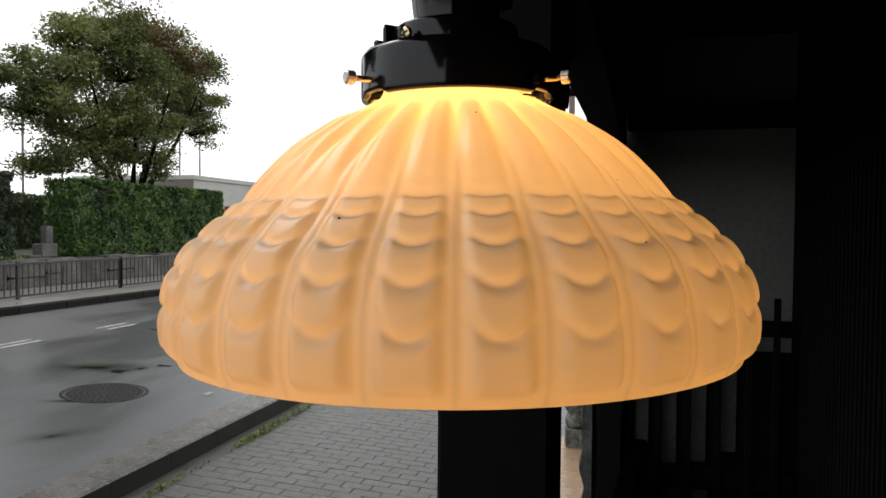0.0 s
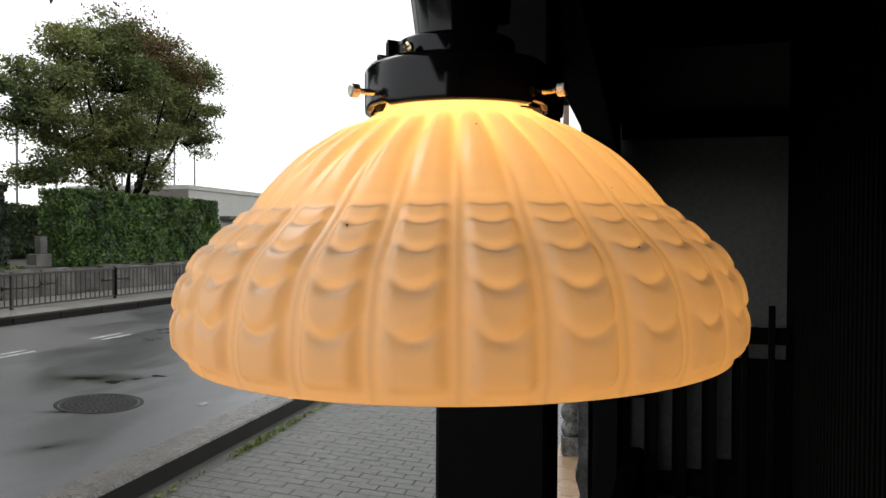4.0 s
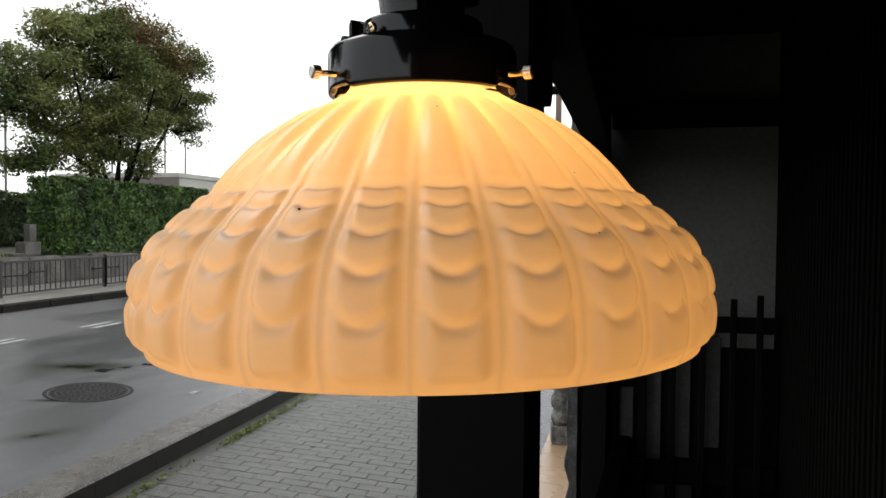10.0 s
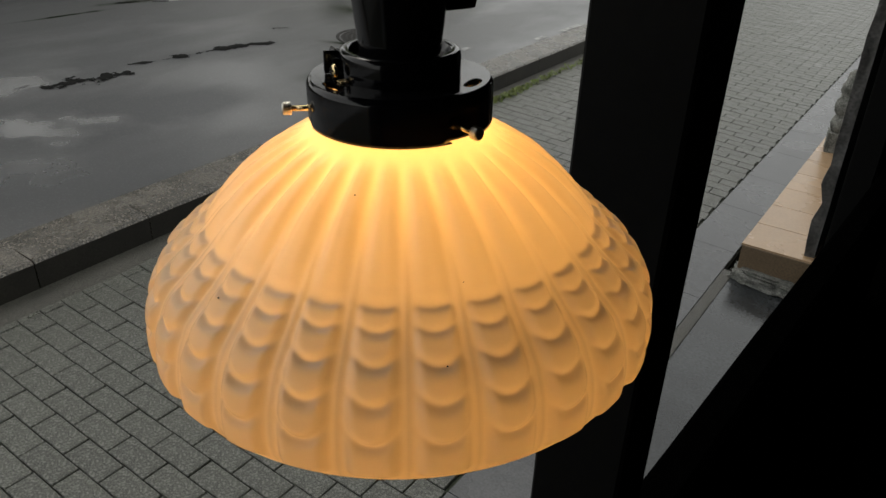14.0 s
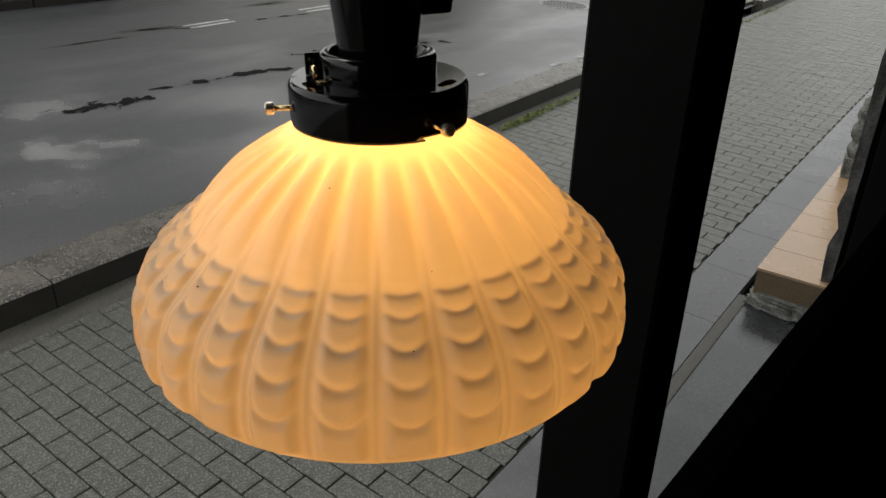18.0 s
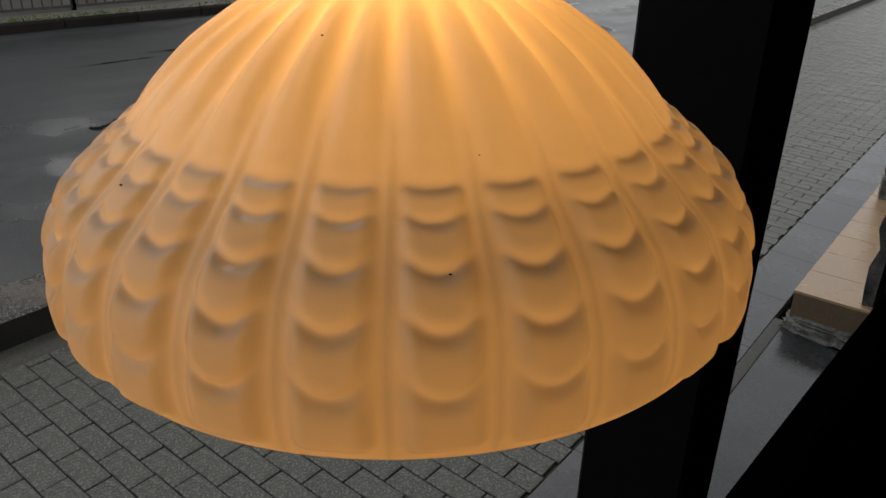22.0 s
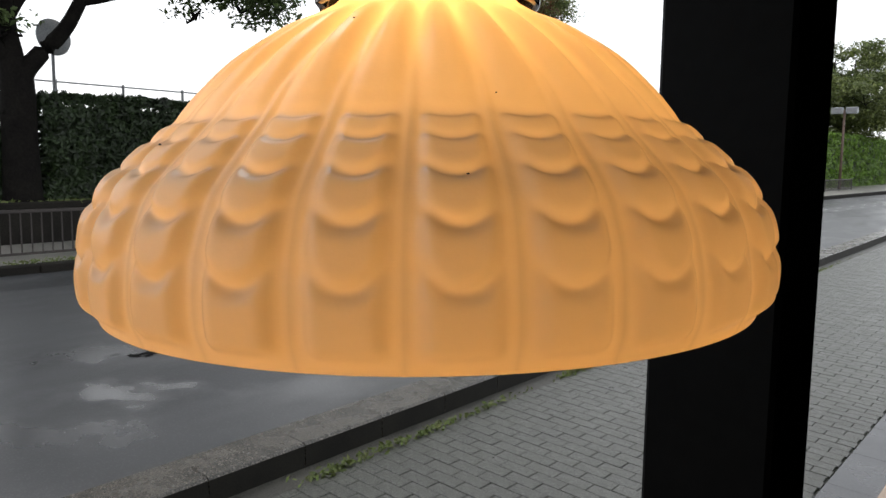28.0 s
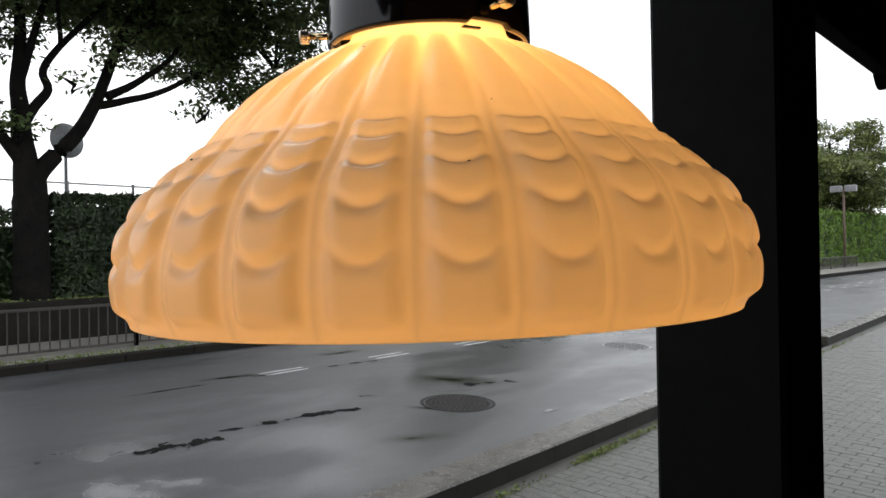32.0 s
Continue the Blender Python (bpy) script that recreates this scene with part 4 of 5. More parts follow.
guard_fence(-3.5, 4.14)
guard_fence(4.14, 11.46)
guard_fence(11.46, 19.35)
guard_fence(20.87, 31.0)
guard_fence(31.0, 44.0)
structure("wall_core", box((-9.06, 9.55, 0.3), (-9.0, 21, 1.0)), M_DARKWALL, "dark mortar core of the stone wall")
structure("ground_bed", box((-16.5, -12, 0.3), (-9.066, 44, 1.02)), M_SOIL, "raised planting bed behind the stone wall")
stones = empty("stone_wall", (-9.02, 0, 0.45), "low retaining wall of rough grey field stones", "wall")
rng = random.Random(5)
y = 9.6
while y < 21:
    w = rng.uniform(0.35, 0.95)
    cut = rng.uniform(0.24, 0.34)
    rows = [(0, cut), (cut, rng.uniform(0.56, 0.60))] if rng.random() < 0.6 else [(0, rng.uniform(0.55, 0.60))]
    for z0, z1 in rows:
        bm = bmesh.new()
        bmesh.ops.create_icosphere(bm, subdivisions=3, radius=1)
        seed = rng.uniform(0, 99)
        for v in bm.verts:
            d = v.co.normalized()
            q = Vector([math.copysign(abs(c) ** 0.32, c) for c in d])
            k = 1 + 0.12 * noise.noise(d * 1.7 + Vector((seed, 0, 0))) + 0.06 * noise.noise(d * 4 + Vector((seed, 0, 0)))
            v.co = Vector((q.x * 0.14 * k, q.y * w * 0.51 * k, q.z * (z1 - z0) * 0.50 * k))
        s = part("stone", bm, M_STONE, stones)
        s.location = (0, y + w / 2, (z0 + z1) / 2)
    y += w


def leaves(centres, normals, size, rng, spread=1.0, quad=True):
    """Small bent leaf blades at centres, facing roughly along normals."""
    n = len(centres)
    c = np.array(centres)
    nrm = np.array(normals) + rng.normal(0, spread, (n, 3))
    nrm /= np.linalg.norm(nrm, axis=1)[:, None] + 1e-9
    a = np.cross(nrm, rng.normal(0, 1, (n, 3)))
    a /= np.linalg.norm(a, axis=1)[:, None] + 1e-9
    b = np.cross(nrm, a)
    s = size * rng.uniform(0.6, 1.3, (n, 1))
    verts = np.stack([c - a * s, c + b * s * 0.42 + nrm * s * 0.12, c + a * s, c - b * s * 0.42 + nrm * s * 0.12], 1).reshape(-1, 3)
    faces = np.arange(4 * n).reshape(-1, 4)
    return verts, faces


def leaf_object(name, parent, verts, faces, mat, label=""):
    me = bpy.data.meshes.new(name)
    me.from_pydata(verts.tolist(), [], faces.tolist())
    me.materials.append(mat)
    ob = new(name, me)
    ob.parent = parent
    ob["kind"] = "stuff"
    if label:
        ob["label"] = label
    return ob


def hedge(name, lo, hi, mat, count, label, size=0.05, seed=0, round_top=0.1, core=True):
    rng = np.random.default_rng(seed)
    ob = empty(name, (lo[0], lo[1], lo[2]), label, "hedge", "clipped hedges")
    d = np.array(hi) - np.array(lo)
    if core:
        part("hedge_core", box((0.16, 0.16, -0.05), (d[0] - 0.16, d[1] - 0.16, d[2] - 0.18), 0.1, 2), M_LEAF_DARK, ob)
    areas = np.array([d[1] * d[2], d[0] * d[2], d[0] * d[2], d[0] * d[1]])
    face = rng.choice(4, count, p=areas / areas.sum())
    p = rng.uniform(0, 1, (count, 3)) * d
    nrm = np.zeros((count, 3))
    for f, (ax, v, s) in enumerate(((0, d[0], 1), (1, 0, -1), (1, d[1], 1), (2, d[2], 1))):
        sel = face == f
        p[sel, ax] = v
        nrm[sel, ax] = s
    bumpy = np.array([0.15 * noise.noise(Vector(q * 1.1)) + 0.11 * noise.noise(Vector(q * 2.9)) for q in p])
    p += nrm * bumpy[:, None] - nrm * np.abs(rng.normal(0, 0.06, (count, 1)))
    # soften the arrises
    for ax in (1,):
        e = np.minimum(p[:, ax], d[ax] - p[:, ax]).clip(0, 0.25)
        p[:, 2] -= (face == 3) * round_top * (1 - e / 0.25)
    v, f = leaves(p, nrm, size, rng, 0.6)
    leaf_object("foliage", ob, v, f, mat)
    return ob


hedge("hedge", (-9.95, 12.30, 1.02), (-9.30, 18.20, 2.66), M_LEAF_HEDGE, 34000, "dense clipped evergreen hedge above the stone wall", 0.055, 1)
hedge("hedge", (-9.95, 3.85, 1.02), (-9.30, 10.85, 2.66), M_LEAF_DARK, 26000, "dark clipped evergreen hedge beside the large tree", 0.055, 2)
hedge("hedge", (-10.4, -6.0, 1.02), (-9.60, 3.9, 2.35), M_LEAF_DARK, 12000, "low dark hedge behind the tree trunk", 0.06, 7)
hedge("shrub", (-9.75, 18.3, 0.9), (-9.30, 19.6, 1.60), M_LEAF_BRIGHT, 5000, "low rounded bright green shrub", 0.05, 3, 0.4)
hedge("shrub", (-9.85, 21.6, 0.9), (-9.30, 27.4, 1.72), M_LEAF_BRIGHT, 12000, "row of low bright green shrubs before the building", 0.06, 4, 0.3)
hedge("bush", (-15.4, 9.0, 1.0), (-14.2, 21.0, 2.5), M_LEAF_TREE, 13000, "loose dark evergreen bushes behind the net fence", 0.08, 9, 0.3)
hedge("far_hedge", (-11.0, 42.0, 0.5), (-9.0, 62.0, 3.6), M_LEAF_BRIGHT, 12000, "tall green hedge far along the street", 0.12, 5)


# ---- trees ----
def curved(pts, cuts=5):
    """A smooth curve through the points, with a little wander."""
    p = [Vector(q) for q in pts]
    out = []
    for i in range(len(p) - 1):
        a, b, c, d = p[max(i - 1, 0)], p[i], p[i + 1], p[min(i + 2, len(p) - 1)]
        for k in range(cuts):
            t = k / cuts
            q = 0.5 * (2 * b + (c - a) * t + (2 * a - 5 * b + 4 * c - d) * t * t + (3 * b - a - 3 * c + d) * t ** 3)
            out.append(q + 0.02 * noise.noise_vector(q * 2.1))
    out.append(p[-1])
    return out


def tree(at, label, limbs, clumps, mat, count, size, seed, trunk, extra=None):
    """limbs: lists of points with start and end radius; clumps: centre and radii of leafy masses."""
    rng = np.random.default_rng(seed)
    ob = empty("tree", at, label, "tree", "street trees")
    part("trunk", mesh_of("trunk", *tube(*trunk, 14), M_BARK, True), None, ob)
    for pts, r0, r1 in limbs:
        pts = curved(pts)
        radii = [r0 + (r1 - r0) * (i / (len(pts) - 1)) ** 0.8 for i in range(len(pts))]
        part("limb", mesh_of("limb", *tube(pts, radii, 10), M_BARK, True), None, ob)
    total = sum(c[3] * c[4] * c[5] for c in clumps) ** 1.0
    cs, ns, twigs = [], [], []
    for cx, cy, cz, rx, ry, rz in clumps:
        k = int(count * (rx * ry * rz) / total)
        sub = max(6, int(k / 240))
        for _ in range(sub):
            d = rng.normal(0, 1, 3)
            d /= np.linalg.norm(d)
            centre = np.array([cx, cy, cz]) + d * np.array([rx, ry, rz]) * rng.uniform(0.3, 1.15) ** 0.7
            m = int(k / sub)
            off = rng.normal(0, 1, (m, 3)).clip(-1.7, 1.7) * np.array([0.25, 0.25, 0.11]) * (0.5 + 0.5 * rx)
            cs.append(centre + off)
            ns.append(np.tile([0, 0, 1.0], (m, 1)) + off * 0.6)
            if rng.random() < 0.45:
                twigs.append(tube([(cx, cy, cz - 0.4 * rz), tuple((centre + np.array([cx, cy, cz - 0.3 * rz])) / 2 + rng.normal(0, 0.12, 3)), tuple(centre)], (0.035, 0.02, 0.008), 4))
    cs, ns = np.concatenate(cs), np.concatenate(ns)
    v, f = leaves(cs, ns, size, rng, 0.7)
    crown = leaf_object("crown", ob, v, f, mat)
    if twigs:
        tv, tf = joined(twigs)
        part("twig_mass", mesh_of("twig_mass", tv, tf, M_BARK), None, ob)["kind"] = "stuff"
    if extra:
        emat, spots, ecount = extra
        pts = np.concatenate([np.array(s[:3]) + rng.normal(0, 1, (ecount, 3)).clip(-1.5, 1.5) * np.array(s[3]) for s in spots])
        v, f = leaves(pts, np.tile([0, 0, 1.0], (len(pts), 1)), size, rng, 0.8)
        leaf_object("tinted_leaves", ob, v, f, emat, "reddish turning leaves near the top")
    return ob


# broad tree behind the hedge
limbs = []
rng2 = random.Random(3)
for k in range(11):
    a = 2 * math.pi * k / 11 + rng2.uniform(-0.2, 0.2)
    lean = rng2.uniform(0.9, 2.6)
    limbs.append(([(0.12 * math.cos(a), 0.9 + 0.12 * math.sin(a), 0.9), (0.3 * lean * math.cos(a), 0.9 + 0.38 * lean * math.sin(a), 2.0), (0.55 * lean * math.cos(a), 0.9 + 0.85 * lean * math.sin(a), 3.1), (0.8 * lean * math.cos(a), 0.9 + 1.25 * lean * math.sin(a), 4.4)], 0.08, 0.018))
clumps_a = [(0.1, -1.3, 5.3, 0.9, 0.75, 0.65), (0.0, 0.5, 6.2, 0.9, 0.8, 0.75), (0.1, 2.1, 5.9, 0.9, 0.75, 0.7), (0.2, 3.7, 5.6, 0.9, 0.75, 0.65), (0.2, 4.0, 4.7, 0.9, 0.75, 0.6), (0.2, 3.5, 3.7, 0.9, 0.7, 0.5), (0.0, 2.4, 4.7, 1.0, 0.9, 0.6), (0.3, 0.2, 4.8, 1.2, 1.1, 0.7), (0.1, -1.9, 4.3, 1.0, 0.9, 0.6), (0.0, -2.9, 3.5, 1.0, 0.9, 0.55), (0.3, -1.6, 3.1, 0.9, 0.8, 0.5), (0.4, 0.0, 3.7, 1.1, 1.0, 0.5), (0.2, 1.8, 3.5, 1.0, 0.9, 0.5), (0.2, -2.4, 2.3, 0.9, 0.8, 0.4), (0.3, -0.7, 2.4, 0.9, 0.9, 0.45), (0.2, 0.3, 3.0, 1.0, 1.0, 0.45), (0.2, 1.2, 2.5, 0.9, 0.8, 0.4), (0.1, -3.6, 4.2, 0.7, 0.7, 0.5), (0.1, -0.2, 5.6, 0.8, 0.7, 0.5), (0.1, 3.2, 5.2, 0.8, 0.7, 0.5)]
tree((-11.6, 16.3, 1.0), "broad leafy tree with olive leaves turning red at the top", limbs, clumps_a, M_LEAF_OLIVE, 90000, 0.058, 11, ([(0, 0.9, -0.1), (0.03, 0.9, 0.5), (0, 0.9, 1.1)], [0.26, 0.22, 0.2]),
     (M_LEAF_RED, [(0.6, 0.4, 6.3, (0.5, 0.5, 0.3)), (0.6, 1.6, 5.9, (0.5, 0.5, 0.3)), (0.9, 0.9, 5.7, (0.5, 0.6, 0.25)), (0.7, 2.5, 5.4, (0.4, 0.4, 0.25))], 520))
# forked tree by the fence
limbs_b = [([(0, -0.04, 1.3), (0, -0.06, 1.95), (-0.03, -0.10, 2.4), (0, -0.12, 2.85), (0.05, -0.16, 3.3), (-0.05, -0.09, 4.0), (0, -0.1, 5.4)], 0.21, 0.06),
           ([(0.02, 0.0, 1.35), (0.04, 0.06, 1.84), (0.05, 0.27, 2.14), (0.05, 0.64, 2.54), (0, 0.96, 3.09), (0.0, 1.24, 3.83), (0, 1.56, 4.54), (0, 1.9, 5.5)], 0.17, 0.05),
           ([(0.02, 0.95, 3.02), (0.08, 1.39, 3.16), (0.15, 1.91, 3.34), (0.2, 2.4, 3.64), (0.3, 3.0, 3.95)], 0.07, 0.03),
           ([(0.0, 1.12, 3.2), (0.1, 1.53, 3.43), (0.1, 2.14, 3.93), (0, 2.62, 4.6)], 0.075, 0.03),
           ([(0.0, -0.1, 2.6), (0.04, 0.07, 2.9), (0.05, 0.25, 3.18), (0.05, 0.17, 3.44), (0, 0.44, 3.84), (0, 0.96, 4.46), (0, 1.3, 4.95)], 0.085, 0.035),
           ([(0.02, -0.06, 1.95), (0.05, -0.39, 2.43), (0.1, -0.62, 2.92), (0.1, -1.0, 3.35), (0.1, -1.6, 3.9)], 0.10, 0.04),
           ([(0.0, -0.13, 3.2), (0.1, 0.03, 3.9), (0.2, 0.2, 4.5), (0.2, 0.5, 5.2)], 0.07, 0.03),
           ([(0.02, 0.45, 3.85), (0.3, 0.3, 4.4), (0.5, 0.2, 5.0)], 0.04, 0.02),
           ([(0, 1.3, 4.0), (0.3, 1.9, 4.5), (0.4, 2.8, 4.9)], 0.045, 0.02)]
clumps_b = [(0.2, 3.6, 3.45, 0.9, 0.9, 0.5), (0.2, 4.2, 4.4, 1.0, 0.9, 0.7), (0.1, 3.0, 4.7, 1.1, 1.2, 0.7), (0, 1.9, 4.8, 1.1, 1.1, 0.6), (0, 0.6, 4.8, 1.2, 1.0, 0.5), (0, -0.7, 4.3, 1.1, 0.9, 0.6), (0, -1.6, 3.6, 0.9, 0.8, 0.6), (0.1, -0.55, 2.75, 0.4, 0.35, 0.25), (0.1, -0.15, 2.5, 0.3, 0.3, 0.2), (0, 3.6, 5.6, 1.3, 1.3, 0.8), (0, 2.0, 5.8, 1.4, 1.4, 0.7), (0, 0.2, 5.8, 1.5, 1.5, 0.8), (0.2, 2.5, 3.75, 0.5, 0.5, 0.2), (0.2, 2.7, 3.1, 0.3, 0.35, 0.18), (0.1, 0.6, 3.35, 0.3, 0.25, 0.15), (0.1, 1.2, 3.95, 0.5, 0.5, 0.3), (0, 1.2, 7.0, 1.8, 1.9, 0.9)]
# crown depth mostly above the view, added to darken the road's reflection
clumps_b += [(x, y, z, 1.2, 1.2, 0.7) for x in (-2.4, 2.3) for y, z in ((-1.0, 5.2), (0.8, 5.6), (2.6, 5.5), (4.0, 5.0))] + [(3.4, 1.2, 6.6, 1.3, 1.5, 0.7), (3.2, 3.4, 6.2, 1.2, 1.3, 0.7), (-3.2, 1.8, 6.4, 1.3, 1.5, 0.7)]
tree((-9.35, 3.55, 1.0), "large forked tree with dark bark and a spreading crown", limbs_b, clumps_b, M_LEAF_TREE, 135000, 0.062, 12, ([(0, 0, -0.2), (0, 0, 0.15), (0, 0, 0.9), (-0.02, 0, 1.5), (0, 0.02, 1.8), (0, 0.03, 2.0)], [0.36, 0.26, 0.23, 0.24, 0.20, 0.05]))
# far trees along the street
for i, (x, y, h, w) in enumerate(((-12, 46, 7.5, 4.2), (-11.5, 54, 10.5, 5.5), (-12.5, 64, 12.0, 6.0), (-5.0, 75, 8.0, 4.0), (-17.4, 55, 9.6, 3.6), (-23.3, 56, 5.2, 1.1), (4, 90, 8, 4.5))):
    cl = [(random.uniform(-0.5, 0.5) * w, random.uniform(-0.5, 0.5) * w, h * random.uniform(0.35, 0.85), w * 0.5, w * 0.5, h * 0.16) for _ in range(9)]
    tree((x, y, 0.3), "distant leafy street tree", [([(0, 0, h * 0.25), (0.2, 0.3, h * 0.5), (0.3, 0.5, h * 0.8)], 0.15, 0.04)], cl, M_LEAF_FAR, 26000 if i < 3 else 9000, 0.15 if i < 3 else 0.22, 30 + i, ([(0, 0, -0.3), (0, 0, h * 0.3)], [0.25, 0.2]))

# ---- long low building behind the hedge ----
bld = empty("low_building", (-13.0, 22.4, 0.4), "long low grey rendered building with a flat roof", "building")
part("wall", box((-5.0, 0.012, 0), (0, 17.2, 2.9)), M_FARWALL, bld)
part("end_wall", box((-5.0, -0.05, 0), (-0.012, 0.01, 2.9)), M_TAUPE, bld, "grey-brown end wall")
part("parapet", box((-5.05, -0.06, 2.9), (0.05, 17.26, 3.06), 0.01), M_FARWALL, bld)
part("roof_box", box((-2.6, 0.5, 3.06), (-1.7, 1.2, 3.2), 0.02), M_POLE, bld, "low brown roof fitting")
porch = part("porch_roof", box((0.0, 2.0, 1.88), (0.45, 5.2, 2.02), 0.02), M_ROOFDARK, bld)
part("porch_wall", box((0.004, 4.0, 0.0), (0.10, 5.0, 1.88), 0.01), M_FARWALL, bld)
d = part("door", box((0.004, 2.8, 0.0), (0.06, 3.9, 1.68), 0.005), M_ROOFDARK, bld)
part("porch_post", box((0.30, 4.98, -0.4), (0.42, 5.12, 1.88), 0.01), M_FARWALL, bld)
part("sign", box((0.101, 4.25, 1.35), (0.115, 4.6, 1.6), 0.003), M_GALV, bld)
for k in range(6):
    wdw = part("window", box((0.004, 6.2 + k * 1.45, 1.15), (0.05, 7.55 + k * 1.45, 1.82), 0.005), M_GALV, bld)
    part("pane", box((0.05, 6.27 + k * 1.45, 1.21), (0.058, 7.48 + k * 1.45, 1.76)), M_GLASSFAR, wdw)
dish = empty("satellite_dish", (-15.0, 23.6, 3.40), "small satellite dish on the roof", "dish")
v, f = lathe([(0.001, 0), (0.11, 0.012), (0.21, 0.05), (0.23, 0.06), (0.11, 0.025), (0.001, 0.012)], 24)
o = part("reflector", mesh_of("reflector", v, f, M_GREYPLATE, True), None, dish)
o.matrix_local = pose(0, 0, 0.55, 0, 60, -130)
part("mast", mesh_of("mast", *tube([(0, 0, -0.1), (0, 0, 0.52)], (0.025, 0.025), 8), M_GALV), None, dish)
mast = part("roof_mast", mesh_of("roof_mast", *tube([(0, 0, 0), (0, 0, 2.0)], (0.035, 0.02), 8), M_GALV), None, None)
mast.location = (-13.4, 23.4, 3.4)
tagged(mast, "thin grey aerial mast on the roof", "mast")

# ---- street furniture ----
sl = empty("street_lamp", (-8.2, 24.2, 0.4), "brown street lamp post with two box heads", "street lamp", "street lamps")
part("pole", mesh_of("pole", *tube([(0, 0, -0.05), (0, 0, 4.3)], (0.075, 0.055), 12), M_POLE, True), None, sl)
for sgn in (-1, 1):
    hd = part("lamp_head", box((sgn * 0.36 - 0.28, -0.16, 4.12), (sgn * 0.36 + 0.28, 0.16, 4.46), 0.03, 2), M_GREYPLATE, sl)
    part("lens", box((sgn * 0.36 - 0.24, -0.175, 4.16), (sgn * 0.36 + 0.24, -0.162, 4.42), 0.005), M_GALV, hd, "pale lamp lens")
copy_thing(sl, pose(-8.0, 44.0, 0.4))
pole = part("utility_pole", mesh_of("utility_pole", *tube([(0, 0, -0.1), (0, 0, 9.0)], (0.16, 0.11), 12), M_POLE, True), None, None)
pole.location = (-0.62, 30.0, 0.1)
tagged(pole, "brown utility pole beside the pavement", "pole")
sig = empty("traffic_signal", (-0.2, 46.0, 0.2), "traffic signal showing red far along the street", "traffic light")
part("pole", mesh_of("pole", *tube([(0, 0, -0.1), (0, 0, 4.4)], (0.07, 0.06), 10), M_GALV, True), None, sig)
part("signal_box", box((-0.2, -0.12, 3.2), (0.2, 0.12, 4.2), 0.04, 2), M_FENCE, sig)
M_RED = bpy.data.materials.new("lit_red_lens")
M_RED.use_nodes = True
M_RED.node_tree.nodes["Principled BSDF"].inputs["Base Color"].default_value = (0.6, 0.02, 0.02, 1)
M_RED.node_tree.nodes["Principled BSDF"].inputs["Emission Color"].default_value = (1, 0.03, 0.04, 1)
M_RED.node_tree.nodes["Principled BSDF"].inputs["Emission Strength"].default_value = 3
o = solid("red_lens", [(0.0, 0.0), (0.13, 0.0), (0.12, 0.03), (0.0, 0.05)], M_RED, sig, "lit red lens", n=20)
o.matrix_local = pose(0, -0.12, 3.9, 90, 0, 0)
mir = empty("round_mirror", (-12.0, 5.16, 1.0), "round road mirror seen from behind on a thin pole", "mirror")
o = solid("disc", [(0.0, -0.02), (0.30, -0.015), (0.33, 0.0), (0.32, 0.02), (0.0, 0.10)], M_GREYPLATE, mir, n=32)
o.matrix_local = pose(0, 0, 2.85, 0, 82, 10)
part("pole", mesh_of("pole", *tube([(-0.06, 0, -0.1), (-0.06, 0, 2.9)], (0.03, 0.03), 10), M_GALV, True), None, mir)
mark = empty("stone_marker", (-9.15, 11.30, 1.06), "small grey stone marker in two blocks on the wall", "stone marker")
part("block", box((-0.12, -0.04, 0), (0.12, 0.36, 0.26), 0.02, 2), M_STONE, mark)
part("block", box((-0.07, 0.12, 0.26), (0.07, 0.30, 0.60), 0.015, 2), M_STONE, mark)
part("block", box((-0.10, -0.34, -0.02), (0.12, -0.05, 0.05), 0.02, 2), M_STONE, mark)
net = empty("net_fence", (-16.0, 2.0, 0.9), "tall wire net fence with grey steel posts", "fence")
for k in range(16):
    part("post", mesh_of("post", *tube([(0, k * 1.6, 0), (0, k * 1.6, 4.6 if k > 6 else 2.6)], (0.035, 0.035), 8), M_GALV), None, net)
for z in (1.3, 2.55):
    part("wire", mesh_of("wire", *tube([(0, 0, z), (0, 24, z)], (0.02, 0.02), 6), M_GALV), None, net)
gp = part("gate_post", box((-0.05, -0.05, -0.1), (0.05, 0.05, 1.7), 0.01), M_FENCE, None)
gp.location = (-9.6, 10.98, 1.02)
tagged(gp, "dark slim metal gate post between the hedges", "post")

# ---- grass on the low wall and along the far footway ----
rngg = np.random.default_rng(18)
for x0, x1, z0, count, size in ((-9.6, -9.0, 1.04, 5000, 0.045), (-6.98, -6.88, 0.49, 1500, 0.02)):
    ys = rngg.uniform(-4, 11, count) if x0 < -9 else np.concatenate([rngg.normal(m, 0.6, count // 5) for m in (2.6, 4.0, 17.5, 21.5, 6.5)])
    pts = np.stack([rngg.uniform(x0, x1, count), ys, z0 + rngg.uniform(0, 0.05, count)], 1)
    pts[:, 0] += 0.026 * pts[:, 1] if x0 > -9 else 0
    v, f = leaves(pts, np.tile([0.6, 0, 0.6], (len(pts), 1)), size, rngg, 0.8)
    tagged(leaf_object("grass_verge", None, v, f, M_GRASS), "thin dull grass growing along the edge", "grass", kind="stuff")

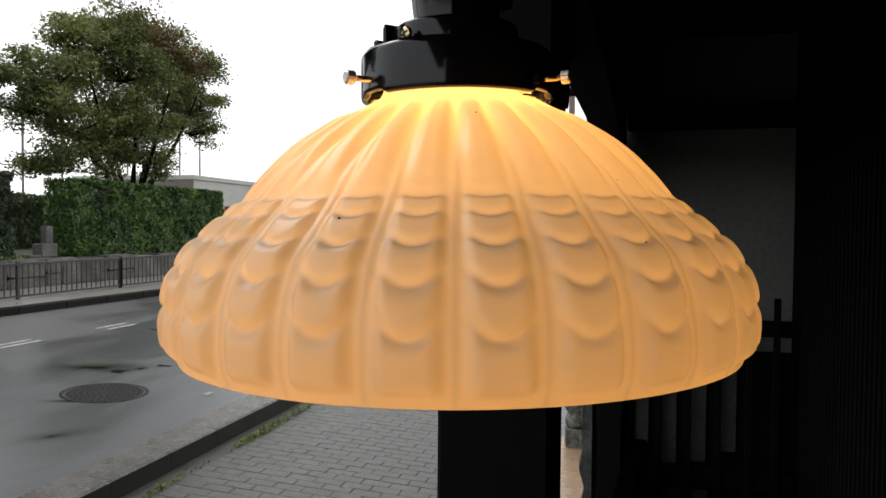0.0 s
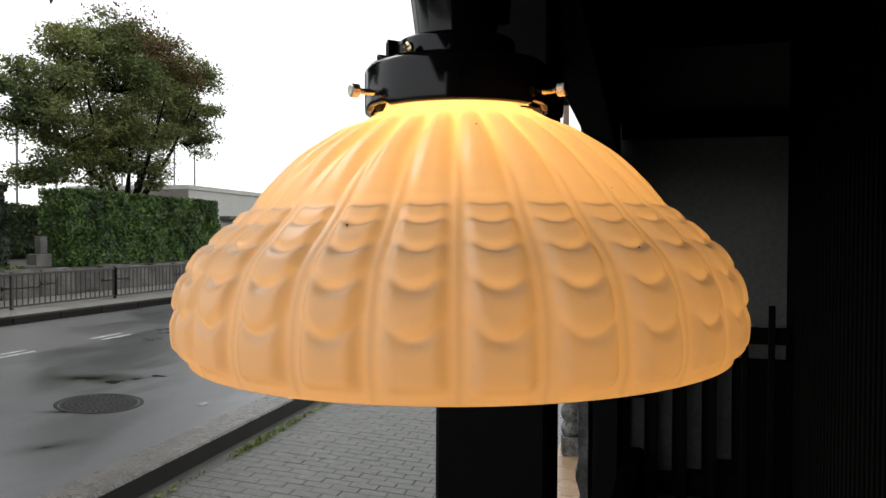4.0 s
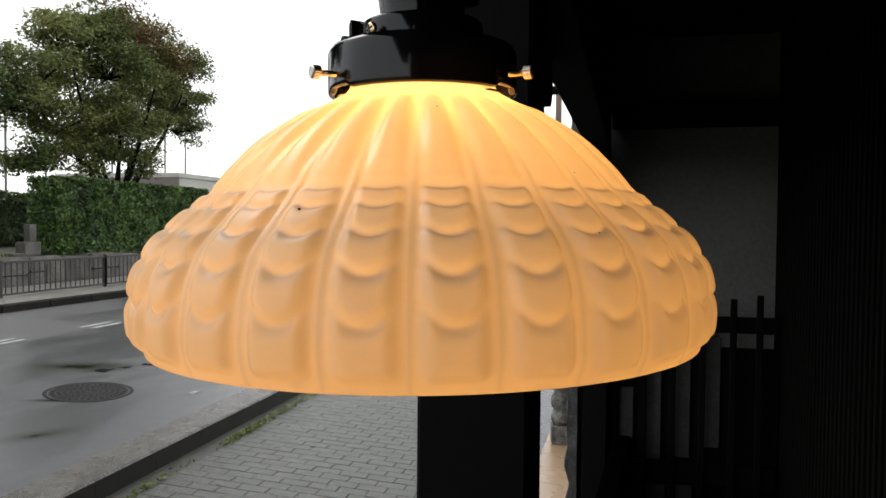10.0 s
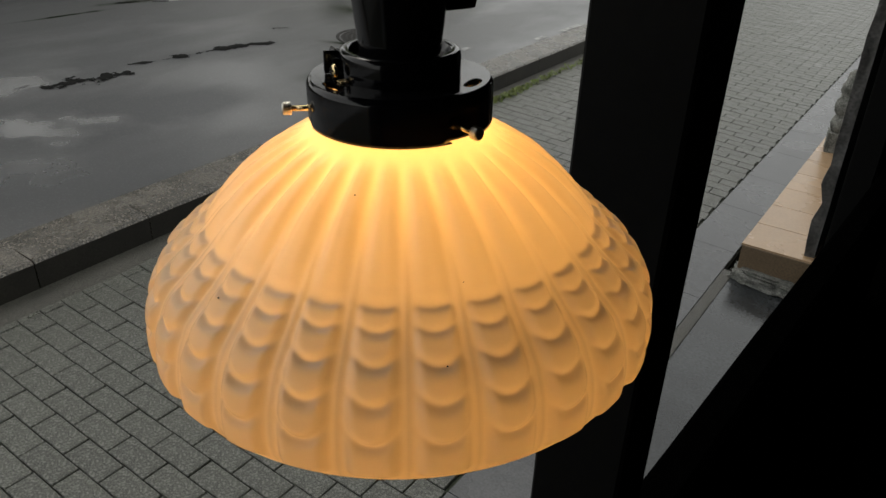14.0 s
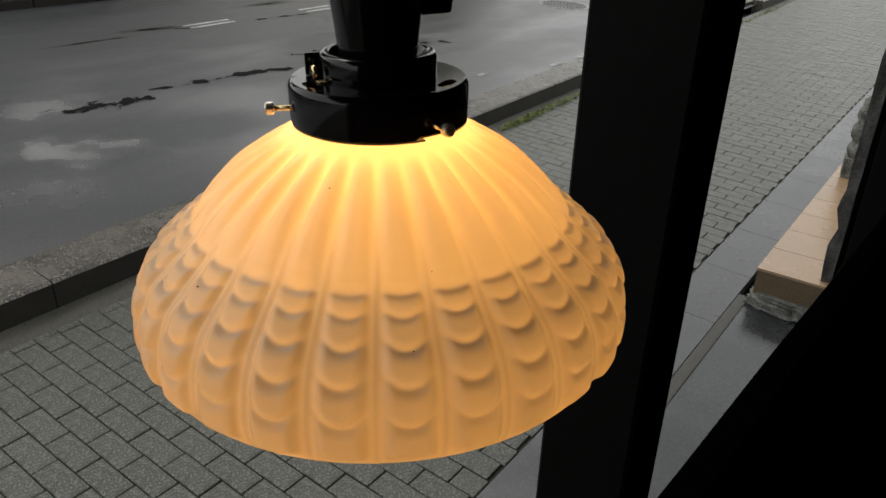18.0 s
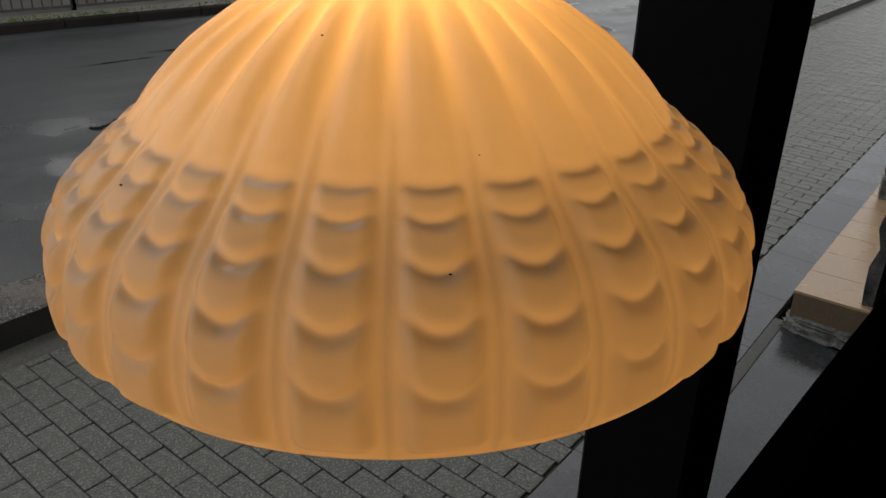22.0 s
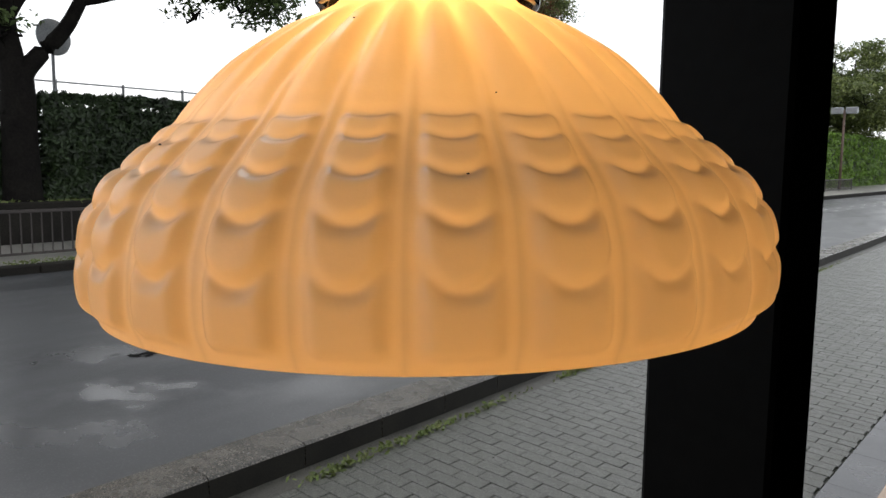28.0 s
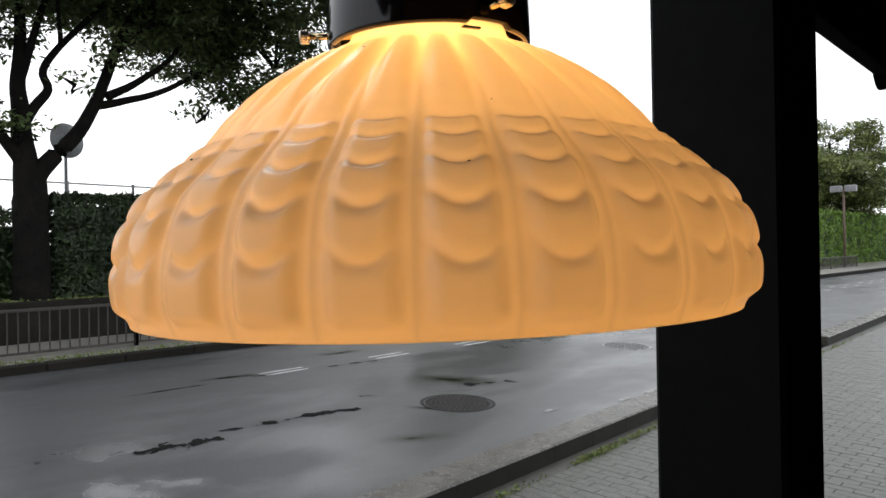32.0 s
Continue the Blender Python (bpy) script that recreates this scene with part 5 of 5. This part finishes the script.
# ---- weeds along the kerb ----
rngw = np.random.default_rng(8)
WEEDS = ((1.9, 0.12, 160), (2.35, 0.2, 120), (2.75, 0.1, 90), (3.2, 0.25, 110), (4.45, 0.12, 130), (4.75, 0.10, 180), (5.3, 0.25, 120), (6.3, 0.5, 160), (8.5, 1.2, 220), (12.0, 1.5, 160))
ys = np.concatenate([rngw.normal(m, d, k) for m, d, k in WEEDS])
xs = np.array([kerb_x(v) + 0.148 for v in ys]) + rngw.normal(0, 0.018, len(ys))
pts = np.stack([xs, ys, np.array([gz(v) for v in xs]) + rngw.uniform(0, 0.03, len(ys))], 1)
v, f = leaves(pts, np.tile([0.5, -0.4, 0.8], (len(pts), 1)), 0.019, rngw, 0.8)
weeds = leaf_object("kerb_weeds", None, v, f, M_GRASS)
tagged(weeds, "tufts of weed growing along the kerb's foot", "weeds", kind="stuff")
strip("pavement_edge", [0.004, 0.175], -4, 60, M_GUTTER, "stained mortar strip at the kerb's foot", dz=-0.003, bend=lambda y: kerb_x(y), ny=30)

# ---- paving blocks ----
def block_mesh(w, l, gap=0.0017, h=0.03, bevel=0.003):
    a, b, c = w / 2 - gap, l / 2 - gap, bevel
    verts = [(-a, -b, -h), (a, -b, -h), (a, b, -h), (-a, b, -h), (-a, -b, -c), (a, -b, -c), (a, b, -c), (-a, b, -c), (-a + c, -b + c, 0), (a - c, -b + c, 0), (a - c, b - c, 0), (-a + c, b - c, 0)]
    faces = [(0, 1, 5, 4), (1, 2, 6, 5), (2, 3, 7, 6), (3, 0, 4, 7), (4, 5, 9, 8), (5, 6, 10, 9), (6, 7, 11, 10), (7, 4, 8, 11), (8, 9, 10, 11)]
    return verts, faces


pave = empty("paving", (0, 0, 0), "grey concrete block paving laid in running bond", "paving", kind="structure")
full = mesh_of("paving_block", *block_mesh(0.2, 0.1), M_PAVER)
rest = []
rngp = random.Random(9)
for r in range(-30, 210):
    y = 0.1 * r + 0.05
    k0 = -16 if r % 2 else -15
    x = 0.1 * k0
    while x < 1.29:
        x0, x1 = max(x, kerb_x(y) + 0.155), min(x + 0.2, 1.312)
        x += 0.2
        if x1 - x0 < 0.012:
            continue
        cx = (x0 + x1) / 2
        z = gz(cx) + rngp.uniform(-0.0015, 0.0015)
        whole = x1 - x0 > 0.199
        if -2 <= r < 26 and whole:
            ob = new("paving_block", full)
            ob.parent = pave
            ob.matrix_local = pose(cx, y, z, rngp.uniform(-0.3, 0.3), math.degrees(math.atan(SLOPE)) + rngp.uniform(-0.3, 0.3), rngp.uniform(-0.4, 0.4))
        else:
            v, f = block_mesh(x1 - x0, 0.1)
            rest.append(([(a + cx, b + y, c + z - SLOPE * a) for a, b, c in v], f))
v, f = joined(rest)
o = part("paving_blocks_beyond", mesh_of("paving_blocks_beyond", v, f, M_PAVER_FAR), None, pave)
o["kind"] = "stuff"
